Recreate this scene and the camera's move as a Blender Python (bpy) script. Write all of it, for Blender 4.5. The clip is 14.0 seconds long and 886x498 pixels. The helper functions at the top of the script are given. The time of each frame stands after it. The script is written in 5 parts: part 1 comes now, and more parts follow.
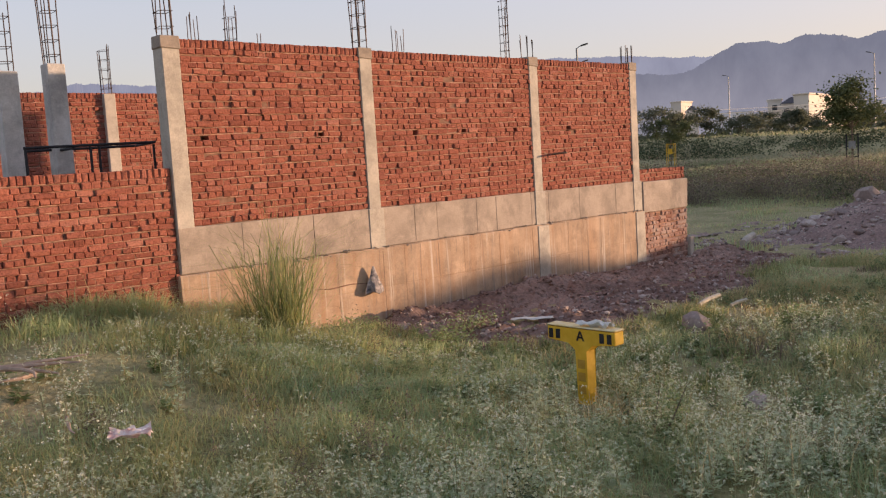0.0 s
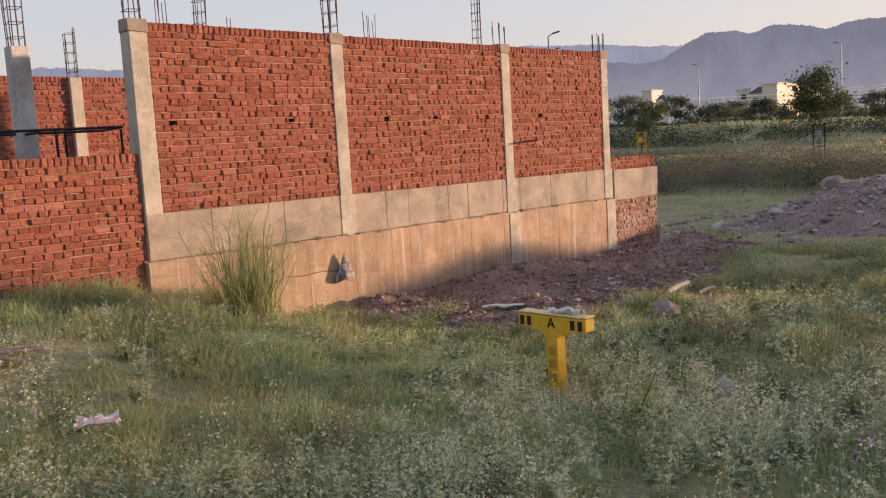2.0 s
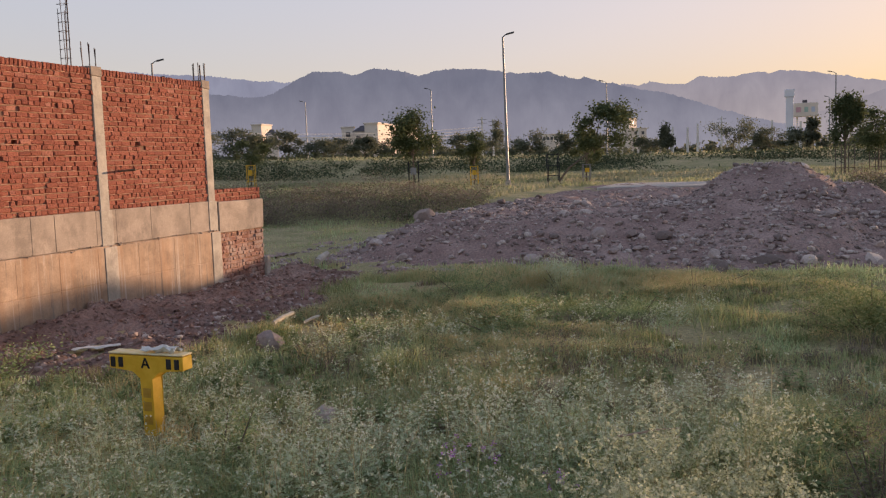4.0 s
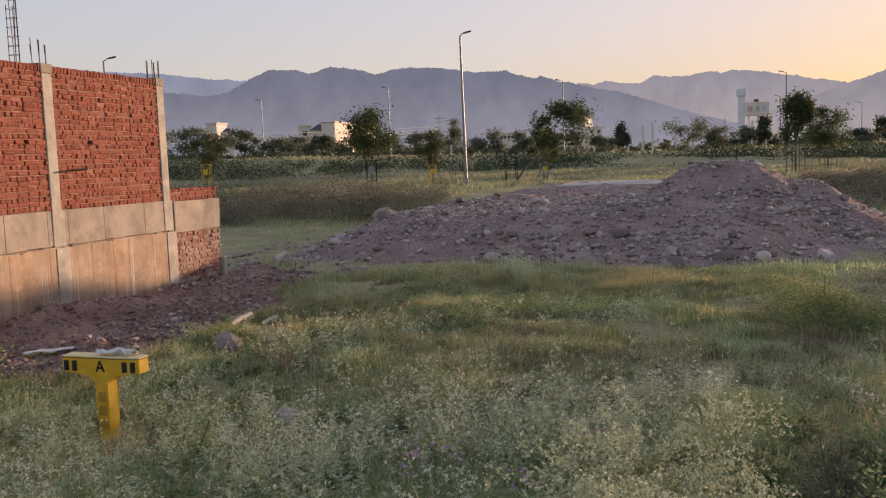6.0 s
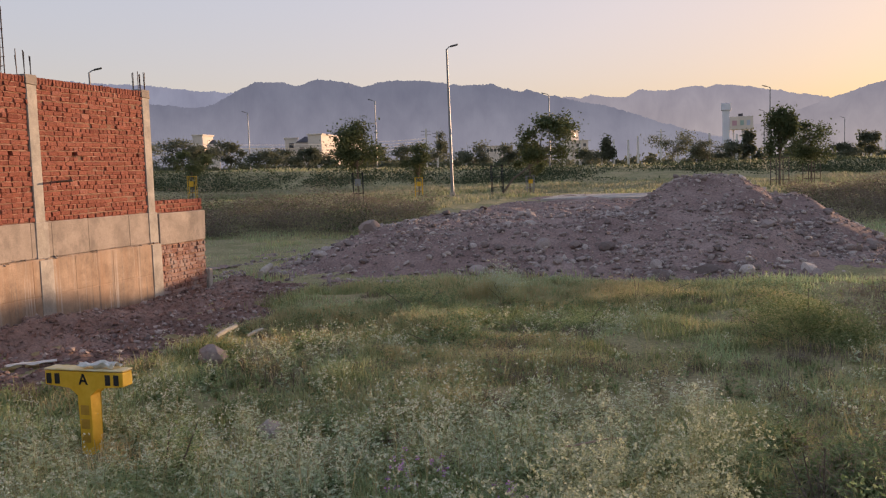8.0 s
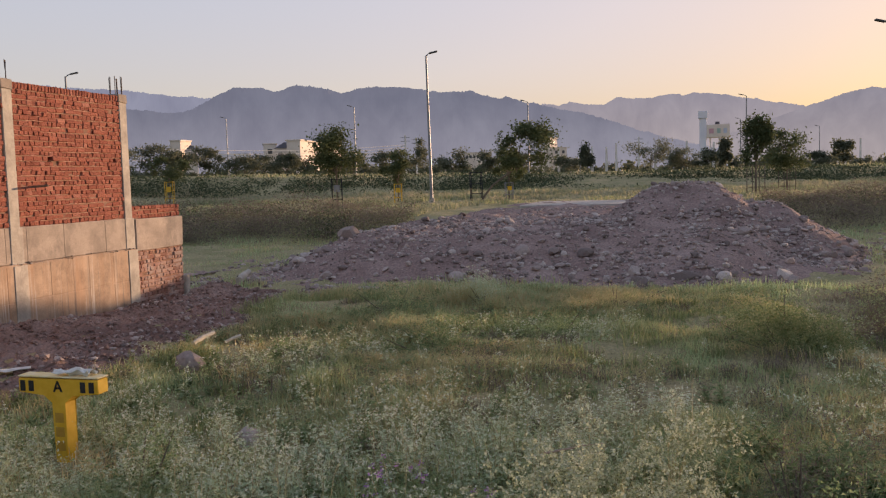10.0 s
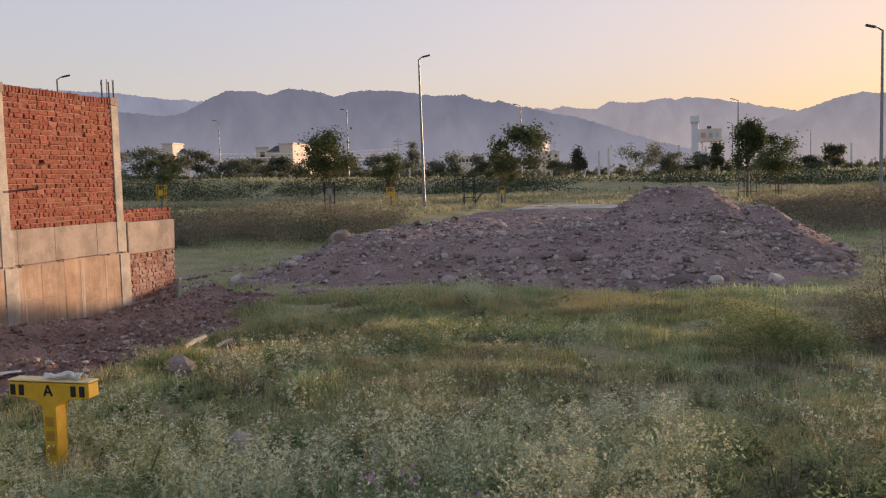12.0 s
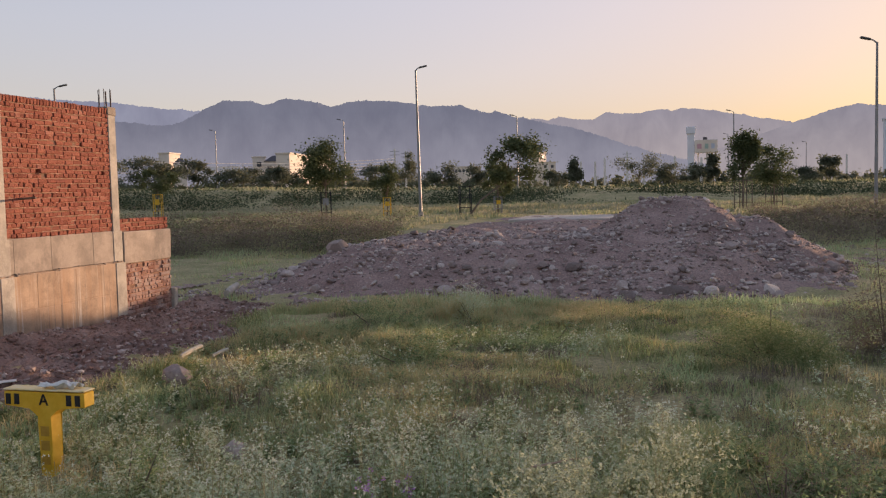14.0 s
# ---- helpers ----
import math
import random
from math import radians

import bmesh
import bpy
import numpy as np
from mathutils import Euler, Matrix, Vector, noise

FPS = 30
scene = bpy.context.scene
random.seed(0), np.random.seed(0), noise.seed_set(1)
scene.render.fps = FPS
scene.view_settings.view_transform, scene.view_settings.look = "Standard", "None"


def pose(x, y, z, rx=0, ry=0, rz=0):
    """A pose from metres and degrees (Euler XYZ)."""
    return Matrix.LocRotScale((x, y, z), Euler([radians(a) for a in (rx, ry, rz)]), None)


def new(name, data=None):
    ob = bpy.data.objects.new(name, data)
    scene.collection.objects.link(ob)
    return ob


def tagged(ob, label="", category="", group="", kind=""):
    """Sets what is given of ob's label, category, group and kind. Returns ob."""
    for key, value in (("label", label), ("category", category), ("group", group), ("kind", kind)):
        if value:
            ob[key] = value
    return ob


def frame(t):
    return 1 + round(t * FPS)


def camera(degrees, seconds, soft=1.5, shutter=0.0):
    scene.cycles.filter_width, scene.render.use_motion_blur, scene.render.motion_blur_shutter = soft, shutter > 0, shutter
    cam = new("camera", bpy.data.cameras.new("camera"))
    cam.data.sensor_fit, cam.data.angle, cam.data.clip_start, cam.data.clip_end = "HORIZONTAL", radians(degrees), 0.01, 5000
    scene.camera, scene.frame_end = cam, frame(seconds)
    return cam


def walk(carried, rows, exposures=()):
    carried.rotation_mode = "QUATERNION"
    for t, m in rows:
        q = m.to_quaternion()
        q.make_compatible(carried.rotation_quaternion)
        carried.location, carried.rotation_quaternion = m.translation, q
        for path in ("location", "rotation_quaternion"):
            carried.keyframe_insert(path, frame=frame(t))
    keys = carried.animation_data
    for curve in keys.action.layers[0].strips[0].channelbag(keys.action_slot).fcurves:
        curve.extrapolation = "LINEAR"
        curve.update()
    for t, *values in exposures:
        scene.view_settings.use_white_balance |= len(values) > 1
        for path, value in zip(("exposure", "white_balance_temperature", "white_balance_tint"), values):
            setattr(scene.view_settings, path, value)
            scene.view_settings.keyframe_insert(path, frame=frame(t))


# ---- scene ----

# ======== camera ========
cam = camera(53.2, 14.0, soft=1.2)
PATH = [
    (0.0, -5.665, -10.85, 1.6, -43.5, -5.596, 3.521),
    (0.5, -5.664, -10.851, 1.597, -43.683, -5.916, 3.512),
    (1.0, -5.658, -10.838, 1.594, -44.175, -6.223, 3.383),
    (1.5, -5.66, -10.835, 1.593, -44.704, -6.354, 3.32),
    (2.0, -5.654, -10.838, 1.594, -45.328, -6.518, 3.21),
    (2.5, -5.564, -10.77, 1.564, -50.064, -6.269, 2.456),
    (3.0, -5.403, -10.823, 1.563, -61.681, -5.972, 2.29),
    (3.5, -5.425, -10.88, 1.564, -66.161, -5.822, 2.089),
    (4.0, -5.459, -10.887, 1.564, -69.987, -5.512, 1.925),
    (4.2, -5.455, -10.88, 1.564, -71.07, -5.5, 1.93),
    (4.7, -5.44, -10.86, 1.562, -72.4, -5.6, 1.97),
    (6.5, -5.428, -10.848, 1.561, -72.812, -5.601, 2.01),
    (7.0, -5.425, -10.847, 1.566, -73.017, -5.239, 1.97),
    (7.5, -5.429, -10.853, 1.561, -73.244, -4.947, 1.929),
    (8.0, -5.434, -10.855, 1.562, -73.589, -4.897, 1.826),
    (10.5, -5.429, -10.852, 1.561, -75.118, -4.386, 1.556),
    (11.0, -5.439, -10.855, 1.56, -75.209, -4.248, 1.462),
    (11.5, -5.439, -10.855, 1.555, -75.265, -4.131, 1.491),
    (12.0, -5.431, -10.858, 1.564, -75.406, -4.3, 1.506),
    (12.5, -5.444, -10.862, 1.566, -75.336, -4.403, 1.538),
    (13.0, -5.444, -10.856, 1.564, -75.208, -4.16, 1.432),
    (13.5, -5.459, -10.862, 1.57, -75.268, -3.84, 1.416),
    (14.0, -5.453, -10.866, 1.564, -75.631, -3.649, 1.364),
]
walk(cam, [(t, pose(x, y, z, 90 + pitch, roll, yaw)) for t, x, y, z, yaw, pitch, roll in PATH],
     ((0.0, 2.54), (2.0, 2.55), (2.5, 2.57), (3.2, 2.46), (3.8, 2.38), (14.0, 2.36)))

# ======== light ========
SUN_AZ, SUN_EL = 121.5, 4.5          # degrees from +y towards +x, and above the horizon
world = bpy.data.worlds.new("world")
scene.world = world
world.use_nodes = True
wn = world.node_tree.nodes
sky = wn.new("ShaderNodeTexSky")
sky.sky_type, sky.sun_disc = "NISHITA", False
sky.sun_elevation, sky.sun_rotation = radians(SUN_EL), radians(SUN_AZ)
sky.air_density, sky.dust_density, sky.ozone_density = 1.0, 2.0, 1.5
haze = wn.new("ShaderNodeGamma")                 # dusty evening air evens the sky out
haze.inputs["Gamma"].default_value = 0.25
tint = wn.new("ShaderNodeMix")
tint.data_type, tint.blend_type = "RGBA", "MULTIPLY"
tint.inputs[0].default_value = 1.0
tint.inputs[7].default_value = (1.03, 0.91, 1.02, 1)
wn["Background"].inputs["Strength"].default_value = 0.11
world.node_tree.links.new(sky.outputs[0], haze.inputs["Color"])
vivid = wn.new("ShaderNodeHueSaturation")
vivid.inputs["Saturation"].default_value = 1.9
world.node_tree.links.new(haze.outputs[0], vivid.inputs["Color"])
world.node_tree.links.new(vivid.outputs[0], tint.inputs[6])
world.node_tree.links.new(tint.outputs[2], wn["Background"].inputs["Color"])
sun_data = bpy.data.lights.new("sun", "SUN")
sun_data.energy, sun_data.angle, sun_data.color = 1.36, radians(1.2), (1.0, 0.64, 0.40)
sun = new("sun", sun_data)
toward = Vector((math.sin(radians(SUN_AZ)) * math.cos(radians(SUN_EL)), math.cos(radians(SUN_AZ)) * math.cos(radians(SUN_EL)), math.sin(radians(SUN_EL))))
sun.matrix_world = Matrix.Translation((0, 0, 40)) @ toward.to_track_quat("Z", "Y").to_matrix().to_4x4()

# ======== materials ========
RNG = np.random.default_rng(7)


class Mat:
    """Small helper that wires a node material."""

    def __init__(self, name, rough=0.9, metal=0.0, spec=0.3):
        self.m = bpy.data.materials.new(name)
        self.m.use_nodes = True
        self.t = self.m.node_tree
        self.b = self.t.nodes["Principled BSDF"]
        self.b.inputs["Roughness"].default_value = rough
        self.b.inputs["Metallic"].default_value = metal
        self.b.inputs["Specular IOR Level"].default_value = spec
        self.co = None

    def node(self, kind, **vals):
        n = self.t.nodes.new(kind)
        for k, v in vals.items():
            n.inputs[k.replace("_", " ")].default_value = v
        return n

    def link(self, a, b):
        self.t.links.new(a, b)

    def coords(self, scale=(1, 1, 1)):
        tc = self.t.nodes.new("ShaderNodeNewGeometry")
        mp = self.t.nodes.new("ShaderNodeMapping")
        mp.inputs["Scale"].default_value = scale
        self.link(tc.outputs["Position"], mp.inputs["Vector"])
        return mp.outputs["Vector"]

    def noise(self, scale, detail=5, stretch=(1, 1, 1), rough=0.6):
        n = self.node("ShaderNodeTexNoise", Scale=scale, Detail=detail, Roughness=rough)
        self.link(self.coords(stretch), n.inputs["Vector"])
        return n.outputs["Fac"]

    def ramp(self, fac, stops):
        r = self.t.nodes.new("ShaderNodeValToRGB")
        el = r.color_ramp.elements
        while len(el) < len(stops):
            el.new(0.5)
        for e, (p, c) in zip(el, stops):
            e.position, e.color = p, (*c, 1)
        self.link(fac, r.inputs["Fac"])
        return r.outputs["Color"]

    def mix(self, fac, a, b, mode="MIX"):
        n = self.t.nodes.new("ShaderNodeMix")
        n.data_type, n.blend_type = "RGBA", mode
        for sock, v in ((n.inputs[0], fac), (n.inputs[6], a), (n.inputs[7], b)):
            if hasattr(v, "links"):
                self.link(v, sock)
            else:
                sock.default_value = v if isinstance(v, (int, float)) else (*v, 1)
        return n.outputs[2]

    def color(self, out):
        self.link(out, self.b.inputs["Base Color"])
        return self

    def bump(self, fac, strength=0.4, dist=0.01):
        n = self.node("ShaderNodeBump", Strength=strength, Distance=dist)
        self.link(fac, n.inputs["Height"])
        self.link(n.outputs["Normal"], self.b.inputs["Normal"])
        return self


def brick_material(name, per_object):
    m = Mat(name, 0.92, 0, 0.15)
    src = m.node("ShaderNodeObjectInfo" if per_object else "ShaderNodeNewGeometry")
    rnd = src.outputs["Random" if per_object else "Random Per Island"]
    base = m.ramp(rnd, [(0.0, (0.24, 0.084, 0.061)), (0.3, (0.3, 0.11, 0.079)), (0.65, (0.345, 0.131, 0.094)), (0.9, (0.27, 0.091, 0.067)), (1.0, (0.4, 0.18, 0.138))])
    fine = m.noise(38, 6)
    spots = m.ramp(fine, [(0.28, (0.42, 0.4, 0.4)), (0.5, (0.88, 0.87, 0.86)), (0.75, (1.12, 1.08, 1.04))])
    col = m.mix(1.0, base, spots, "MULTIPLY")
    dust = m.ramp(m.noise(1.3, 6), [(0.52, (0, 0, 0)), (0.75, (1, 1, 1))])
    smear = m.ramp(m.noise(9, 5), [(0.5, (0, 0, 0)), (0.72, (0.4, 0.4, 0.4))])
    both = m.mix(1.0, dust, smear, "MULTIPLY")
    col = m.mix(both, col, (0.48, 0.28, 0.215))
    m.color(col).bump(fine, 0.9, 0.01)
    return m.m


def concrete_material(name, tint, streaks=False):
    m = Mat(name, 0.88, 0, 0.25)
    col = m.ramp(m.noise(2.1, 7), [(0.25, tuple(c * 0.72 for c in tint)), (0.5, tint), (0.78, tuple(min(0.8, c * 1.22) for c in tint))])
    fine = m.noise(45, 6)
    stain = m.ramp(m.noise(0.9, 8, (1, 1, 1.6), 0.75), [(0.46, (0, 0, 0)), (0.6, (0.55, 0.55, 0.55)), (0.63, (0.1, 0.1, 0.1))])
    col = m.mix(stain, col, tuple(c * 0.68 for c in tint))
    lime = m.ramp(m.noise(3.3, 7, (1, 1, 0.6), 0.7), [(0.58, (0, 0, 0)), (0.66, (0.5, 0.5, 0.5))])
    col = m.mix(lime, col, tuple(min(0.7, c * 1.35) for c in tint))
    col = m.mix(0.35, col, m.ramp(fine, [(0.3, (0.25, 0.24, 0.22)), (0.7, (0.55, 0.52, 0.47))]), "OVERLAY")
    grime = m.ramp(m.noise(1.6, 9, (1, 1, 0.8), 0.78), [(0.48, (0, 0, 0)), (0.64, (0.8, 0.8, 0.8))])
    col = m.mix(grime, col, tuple(c * 0.5 for c in tint))
    if streaks:
        run = m.ramp(m.noise(3.2, 6, (1.6, 1, 0.12)), [(0.46, (0, 0, 0)), (0.72, (0.6, 0.6, 0.6))])
        col = m.mix(run, col, tuple(c * f for c, f in zip(tint, (0.78, 0.58, 0.42))))
        wet = m.ramp(m.noise(1.4, 5, (3.5, 1, 0.1)), [(0.56, (0, 0, 0)), (0.7, (0.7, 0.7, 0.7))])
        col = m.mix(wet, col, (0.2, 0.19, 0.18))
        drip = m.ramp(m.noise(5.5, 5, (2.4, 1, 0.07), 0.7), [(0.56, (0, 0, 0)), (0.66, (0.65, 0.65, 0.65))])
        col = m.mix(drip, col, (0.56, 0.51, 0.46))
        soot = m.ramp(m.noise(7.0, 5, (2.0, 1, 0.09), 0.7), [(0.58, (0, 0, 0)), (0.68, (0.7, 0.7, 0.7))])
        col = m.mix(soot, col, (0.17, 0.15, 0.135))
    m.color(col).bump(fine, 0.5, 0.008)
    return m.m


def plain_material(name, a, b, scale=6, rough=0.8, metal=0.0, bump=0.2):
    m = Mat(name, rough, metal)
    n = m.noise(scale, 6)
    m.color(m.ramp(n, [(0.3, a), (0.7, b)]))
    if bump:
        m.bump(m.noise(scale * 6, 5), bump, 0.006)
    return m.m


def leaf_material(name, stops, patch=None, patch_scale=0.35, thin=0.5):
    """Leaves and blades: each its own tone, larger drifts of a second tone, some light through."""
    m = Mat(name, 0.75, 0, 0.2)
    rnd = m.node("ShaderNodeNewGeometry").outputs["Random Per Island"]
    col = m.ramp(rnd, stops)
    if patch:
        drift = m.ramp(m.noise(patch_scale, 4), [(0.42, (0, 0, 0)), (0.62, (1, 1, 1))])
        col = m.mix(drift, col, m.ramp(rnd, patch))
    m.color(col)
    tr = m.node("ShaderNodeBsdfTranslucent")
    m.link(col, tr.inputs["Color"])
    mx = m.node("ShaderNodeMixShader", Fac=thin)
    m.link(m.b.outputs[0], mx.inputs[1])
    m.link(tr.outputs[0], mx.inputs[2])
    m.link(mx.outputs[0], m.t.nodes["Material Output"].inputs["Surface"])
    return m.m


M_BRICK = brick_material("brick_fired", True)
M_BRICKS = brick_material("brick_fired_rest", False)
def old_brick():
    m = Mat("old_washed_brick", 0.95, 0, 0.1)
    rnd = m.node("ShaderNodeNewGeometry").outputs["Random Per Island"]
    col = m.ramp(rnd, [(0.0, (0.2, 0.1, 0.08)), (0.5, (0.29, 0.15, 0.115)), (1.0, (0.36, 0.24, 0.2))])
    wash = m.ramp(m.noise(2.2, 7), [(0.42, (0, 0, 0)), (0.62, (0.7, 0.7, 0.7))])
    m.color(m.mix(wash, col, (0.38, 0.32, 0.29))).bump(m.noise(30, 6), 0.5, 0.006)
    return m.m


M_OLD = old_brick()
M_MORTAR = plain_material("mortar", (0.15, 0.085, 0.062), (0.28, 0.165, 0.12), 14, 0.95, 0, 0.5)
M_BED = plain_material("bed_mortar", (0.34, 0.19, 0.135), (0.5, 0.31, 0.225), 17, 0.95, 0, 0.5)
M_CONC = concrete_material("column_concrete", (0.49, 0.45, 0.40))
# Column concrete in a paler copy, brightening the shaded inner columns by colour.
M_CONC_LIFT = concrete_material("shade_lifted_concrete", (0.58, 0.57, 0.56))
M_CAP = concrete_material("cap_concrete", (0.34, 0.29, 0.25))
M_BEAM = concrete_material("beam_concrete", (0.4, 0.34, 0.295), False)
M_PLINTH = concrete_material("plinth_concrete", (0.45, 0.335, 0.25), True)
M_STEEL = plain_material("rebar_steel", (0.06, 0.05, 0.055), (0.12, 0.085, 0.07), 30, 0.7, 0.6)
M_YELLOW = plain_material("yellow_paint", (0.62, 0.36, 0.02), (0.75, 0.47, 0.05), 8, 0.55, 0, 0.15)
M_BLACK = plain_material("black_paint", (0.015, 0.015, 0.018), (0.03, 0.03, 0.035), 10, 0.6, 0, 0)
M_WHITE = plain_material("whitewash", (0.55, 0.52, 0.48), (0.72, 0.7, 0.66), 7, 0.85)
M_STONE = None


def stone_material(name, per_object):
    m = Mat(name, 0.93, 0, 0.2)
    rnd = m.node("ShaderNodeObjectInfo").outputs["Random"] if per_object else m.node("ShaderNodeNewGeometry").outputs["Random Per Island"]
    col = m.ramp(rnd, [(0.0, (0.17, 0.135, 0.125)), (0.35, (0.31, 0.25, 0.23)), (0.75, (0.44, 0.375, 0.345)), (0.93, (0.53, 0.46, 0.42)), (1.0, (0.45, 0.32, 0.27))])
    n = m.noise(26, 6)
    m.color(m.mix(1.0, col, m.ramp(n, [(0.3, (0.75, 0.75, 0.75)), (0.7, (1.1, 1.1, 1.1))]), "MULTIPLY")).bump(n, 0.4, 0.01)
    return m.m


def earth_material(name, a, b, c):
    m = Mat(name, 0.97, 0, 0.1)
    big, fine = m.noise(0.8, 7), m.noise(17, 7)
    col = m.ramp(big, [(0.3, a), (0.52, b), (0.72, c)])
    m.color(m.mix(1.0, col, m.ramp(fine, [(0.3, (0.62, 0.62, 0.62)), (0.7, (1.25, 1.22, 1.2))]), "MULTIPLY")).bump(fine, 0.9, 0.05)
    return m.m


M_STONE, M_PEBBLE = stone_material("cobble_stone", True), stone_material("cobble_stone_rest", False)
M_RUBBLE = earth_material("rubble_earth", (0.22, 0.155, 0.142), (0.32, 0.235, 0.213), (0.42, 0.325, 0.295))
M_DIRT = earth_material("dug_earth", (0.17, 0.115, 0.1), (0.27, 0.19, 0.165), (0.38, 0.285, 0.25))
M_GROUND = earth_material("field_soil", (0.25, 0.25, 0.12), (0.35, 0.32, 0.18), (0.43, 0.37, 0.22))

G1, G2, G3 = (0.29, 0.39, 0.19), (0.45, 0.54, 0.29), (0.6, 0.66, 0.4)
D1, D2, D3 = (0.52, 0.43, 0.21), (0.63, 0.52, 0.29), (0.72, 0.61, 0.38)
M_GRASS = leaf_material("field_grass", [(0, G1), (0.5, G2), (0.9, G3), (1, D1)], [(0, G2), (0.45, (0.38, 0.38, 0.19)), (0.8, D1), (1, D2)], 0.33)
M_DRY = leaf_material("dry_grass", [(0, D1), (0.5, D2), (1, D3)], [(0, G2), (0.5, (0.36, 0.35, 0.17)), (1, D2)], 0.25)
M_STRIP = leaf_material("strip_grass_blade", [(0, (0.24, 0.26, 0.17)), (0.5, (0.34, 0.335, 0.22)), (1, (0.45, 0.41, 0.3))], [(0, (0.19, 0.25, 0.13)), (0.6, (0.28, 0.32, 0.18)), (1, (0.4, 0.38, 0.24))], 0.12)
M_WEED = leaf_material("weed_leaf", [(0, (0.36, 0.45, 0.28)), (0.4, (0.54, 0.63, 0.43)), (0.8, (0.68, 0.74, 0.55)), (1, (0.75, 0.78, 0.61))], [(0, (0.42, 0.47, 0.29)), (0.6, (0.6, 0.64, 0.42)), (1, (0.72, 0.72, 0.52))], 0.8)
M_STEM = leaf_material("weed_stem", [(0, (0.24, 0.25, 0.13)), (1, (0.45, 0.4, 0.26))], None)
M_FLUFF = leaf_material("seed_fluff", [(0, (0.42, 0.45, 0.27)), (0.6, (0.6, 0.61, 0.41)), (1, (0.76, 0.75, 0.56))], None)
M_VIOLET = leaf_material("violet_petal", [(0, (0.42, 0.22, 0.5)), (1, (0.58, 0.38, 0.66))], None)
M_BLOOM = leaf_material("weed_bloom", [(0, (0.58, 0.6, 0.46)), (1, (0.76, 0.76, 0.64))], None, thin=0.35)
M_HEDGE = leaf_material("bank_bush_leaf", [(0, (0.055, 0.075, 0.04)), (0.6, (0.09, 0.115, 0.06)), (1, (0.15, 0.165, 0.085))], None, thin=0.2)
M_BRUSH = leaf_material("dead_brush", [(0, (0.17, 0.135, 0.11)), (0.6, (0.27, 0.22, 0.175)), (1, (0.2, 0.21, 0.11))], None, thin=0.25)
M_BUSH = leaf_material("near_bush_leaf", [(0, (0.14, 0.2, 0.09)), (0.6, (0.27, 0.35, 0.17)), (1, (0.42, 0.48, 0.26))], None)
M_TREE = leaf_material("tree_leaf", [(0, (0.055, 0.075, 0.035)), (0.6, (0.095, 0.12, 0.055)), (1, (0.16, 0.175, 0.085))], None, thin=0.3)
# Paler, greyer greens: distance haze put into the far leaf colour.
M_FAR = leaf_material("hazed_far_leaf", [(0, (0.09, 0.105, 0.07)), (0.6, (0.13, 0.145, 0.1)), (1, (0.19, 0.195, 0.14))], None)
M_BARK = plain_material("bark", (0.1, 0.08, 0.06), (0.2, 0.165, 0.13), 20, 0.95, 0, 0.6)

# ======== mesh helpers ========


def fast_mesh(name, verts, faces, mat, smooth=False):
    """A mesh from arrays: verts (n, 3), faces (m, 3 or 4)."""
    verts, faces = np.asarray(verts, np.float32), np.asarray(faces, np.int32)
    me = bpy.data.meshes.new(name)
    k = faces.shape[1]
    me.vertices.add(len(verts))
    me.vertices.foreach_set("co", verts.ravel())
    me.loops.add(faces.size)
    me.loops.foreach_set("vertex_index", faces.ravel())
    me.polygons.add(len(faces))
    me.polygons.foreach_set("loop_start", np.arange(0, faces.size, k, dtype=np.int32))
    me.polygons.foreach_set("use_smooth", np.full(len(faces), smooth))
    me.update(calc_edges=True)
    me.validate()
    if mat:
        me.materials.append(mat)
    return me


def part(name, bm, material, parent=None, label=""):
    me = bpy.data.meshes.new(name)
    bmesh.ops.recalc_face_normals(bm, faces=bm.faces)
    bm.to_mesh(me)
    bm.free()
    me.materials.append(material)
    ob = new(name, me)
    if parent:
        ob.parent = parent
    if label:
        tagged(ob, label)
    return ob


def np_part(name, verts, faces, material, parent=None, label="", smooth=False):
    ob = new(name, fast_mesh(name, verts, faces, material, smooth))
    if parent:
        ob.parent = parent
    if label:
        tagged(ob, label)
    return ob


def thing(name, at, label, category, group="", kind="", rz=0.0):
    ob = new(name)
    ob.matrix_basis = pose(*at, 0, 0, rz)
    return tagged(ob, label, category, group, kind)


def box(bm, x0, y0, z0, x1, y1, z1, bevel=0.0, wobble=0.0, cuts=0):
    r = bmesh.ops.create_cube(bm, size=1)
    for v in r["verts"]:
        v.co = Vector(((x0 + x1) / 2 + v.co.x * (x1 - x0), (y0 + y1) / 2 + v.co.y * (y1 - y0), (z0 + z1) / 2 + v.co.z * (z1 - z0)))
    es = list({e for v in r["verts"] for e in v.link_edges})
    if bevel:
        bmesh.ops.bevel(bm, geom=es, offset=bevel, segments=1, affect="EDGES")
    if cuts:
        bmesh.ops.subdivide_edges(bm, edges=[e for e in bm.edges if e.calc_length() > 0.3], cuts=cuts, use_grid_fill=True)
    if wobble:
        for v in bm.verts:
            v.co += noise.noise_vector(v.co * 3.1) * wobble
    return bm


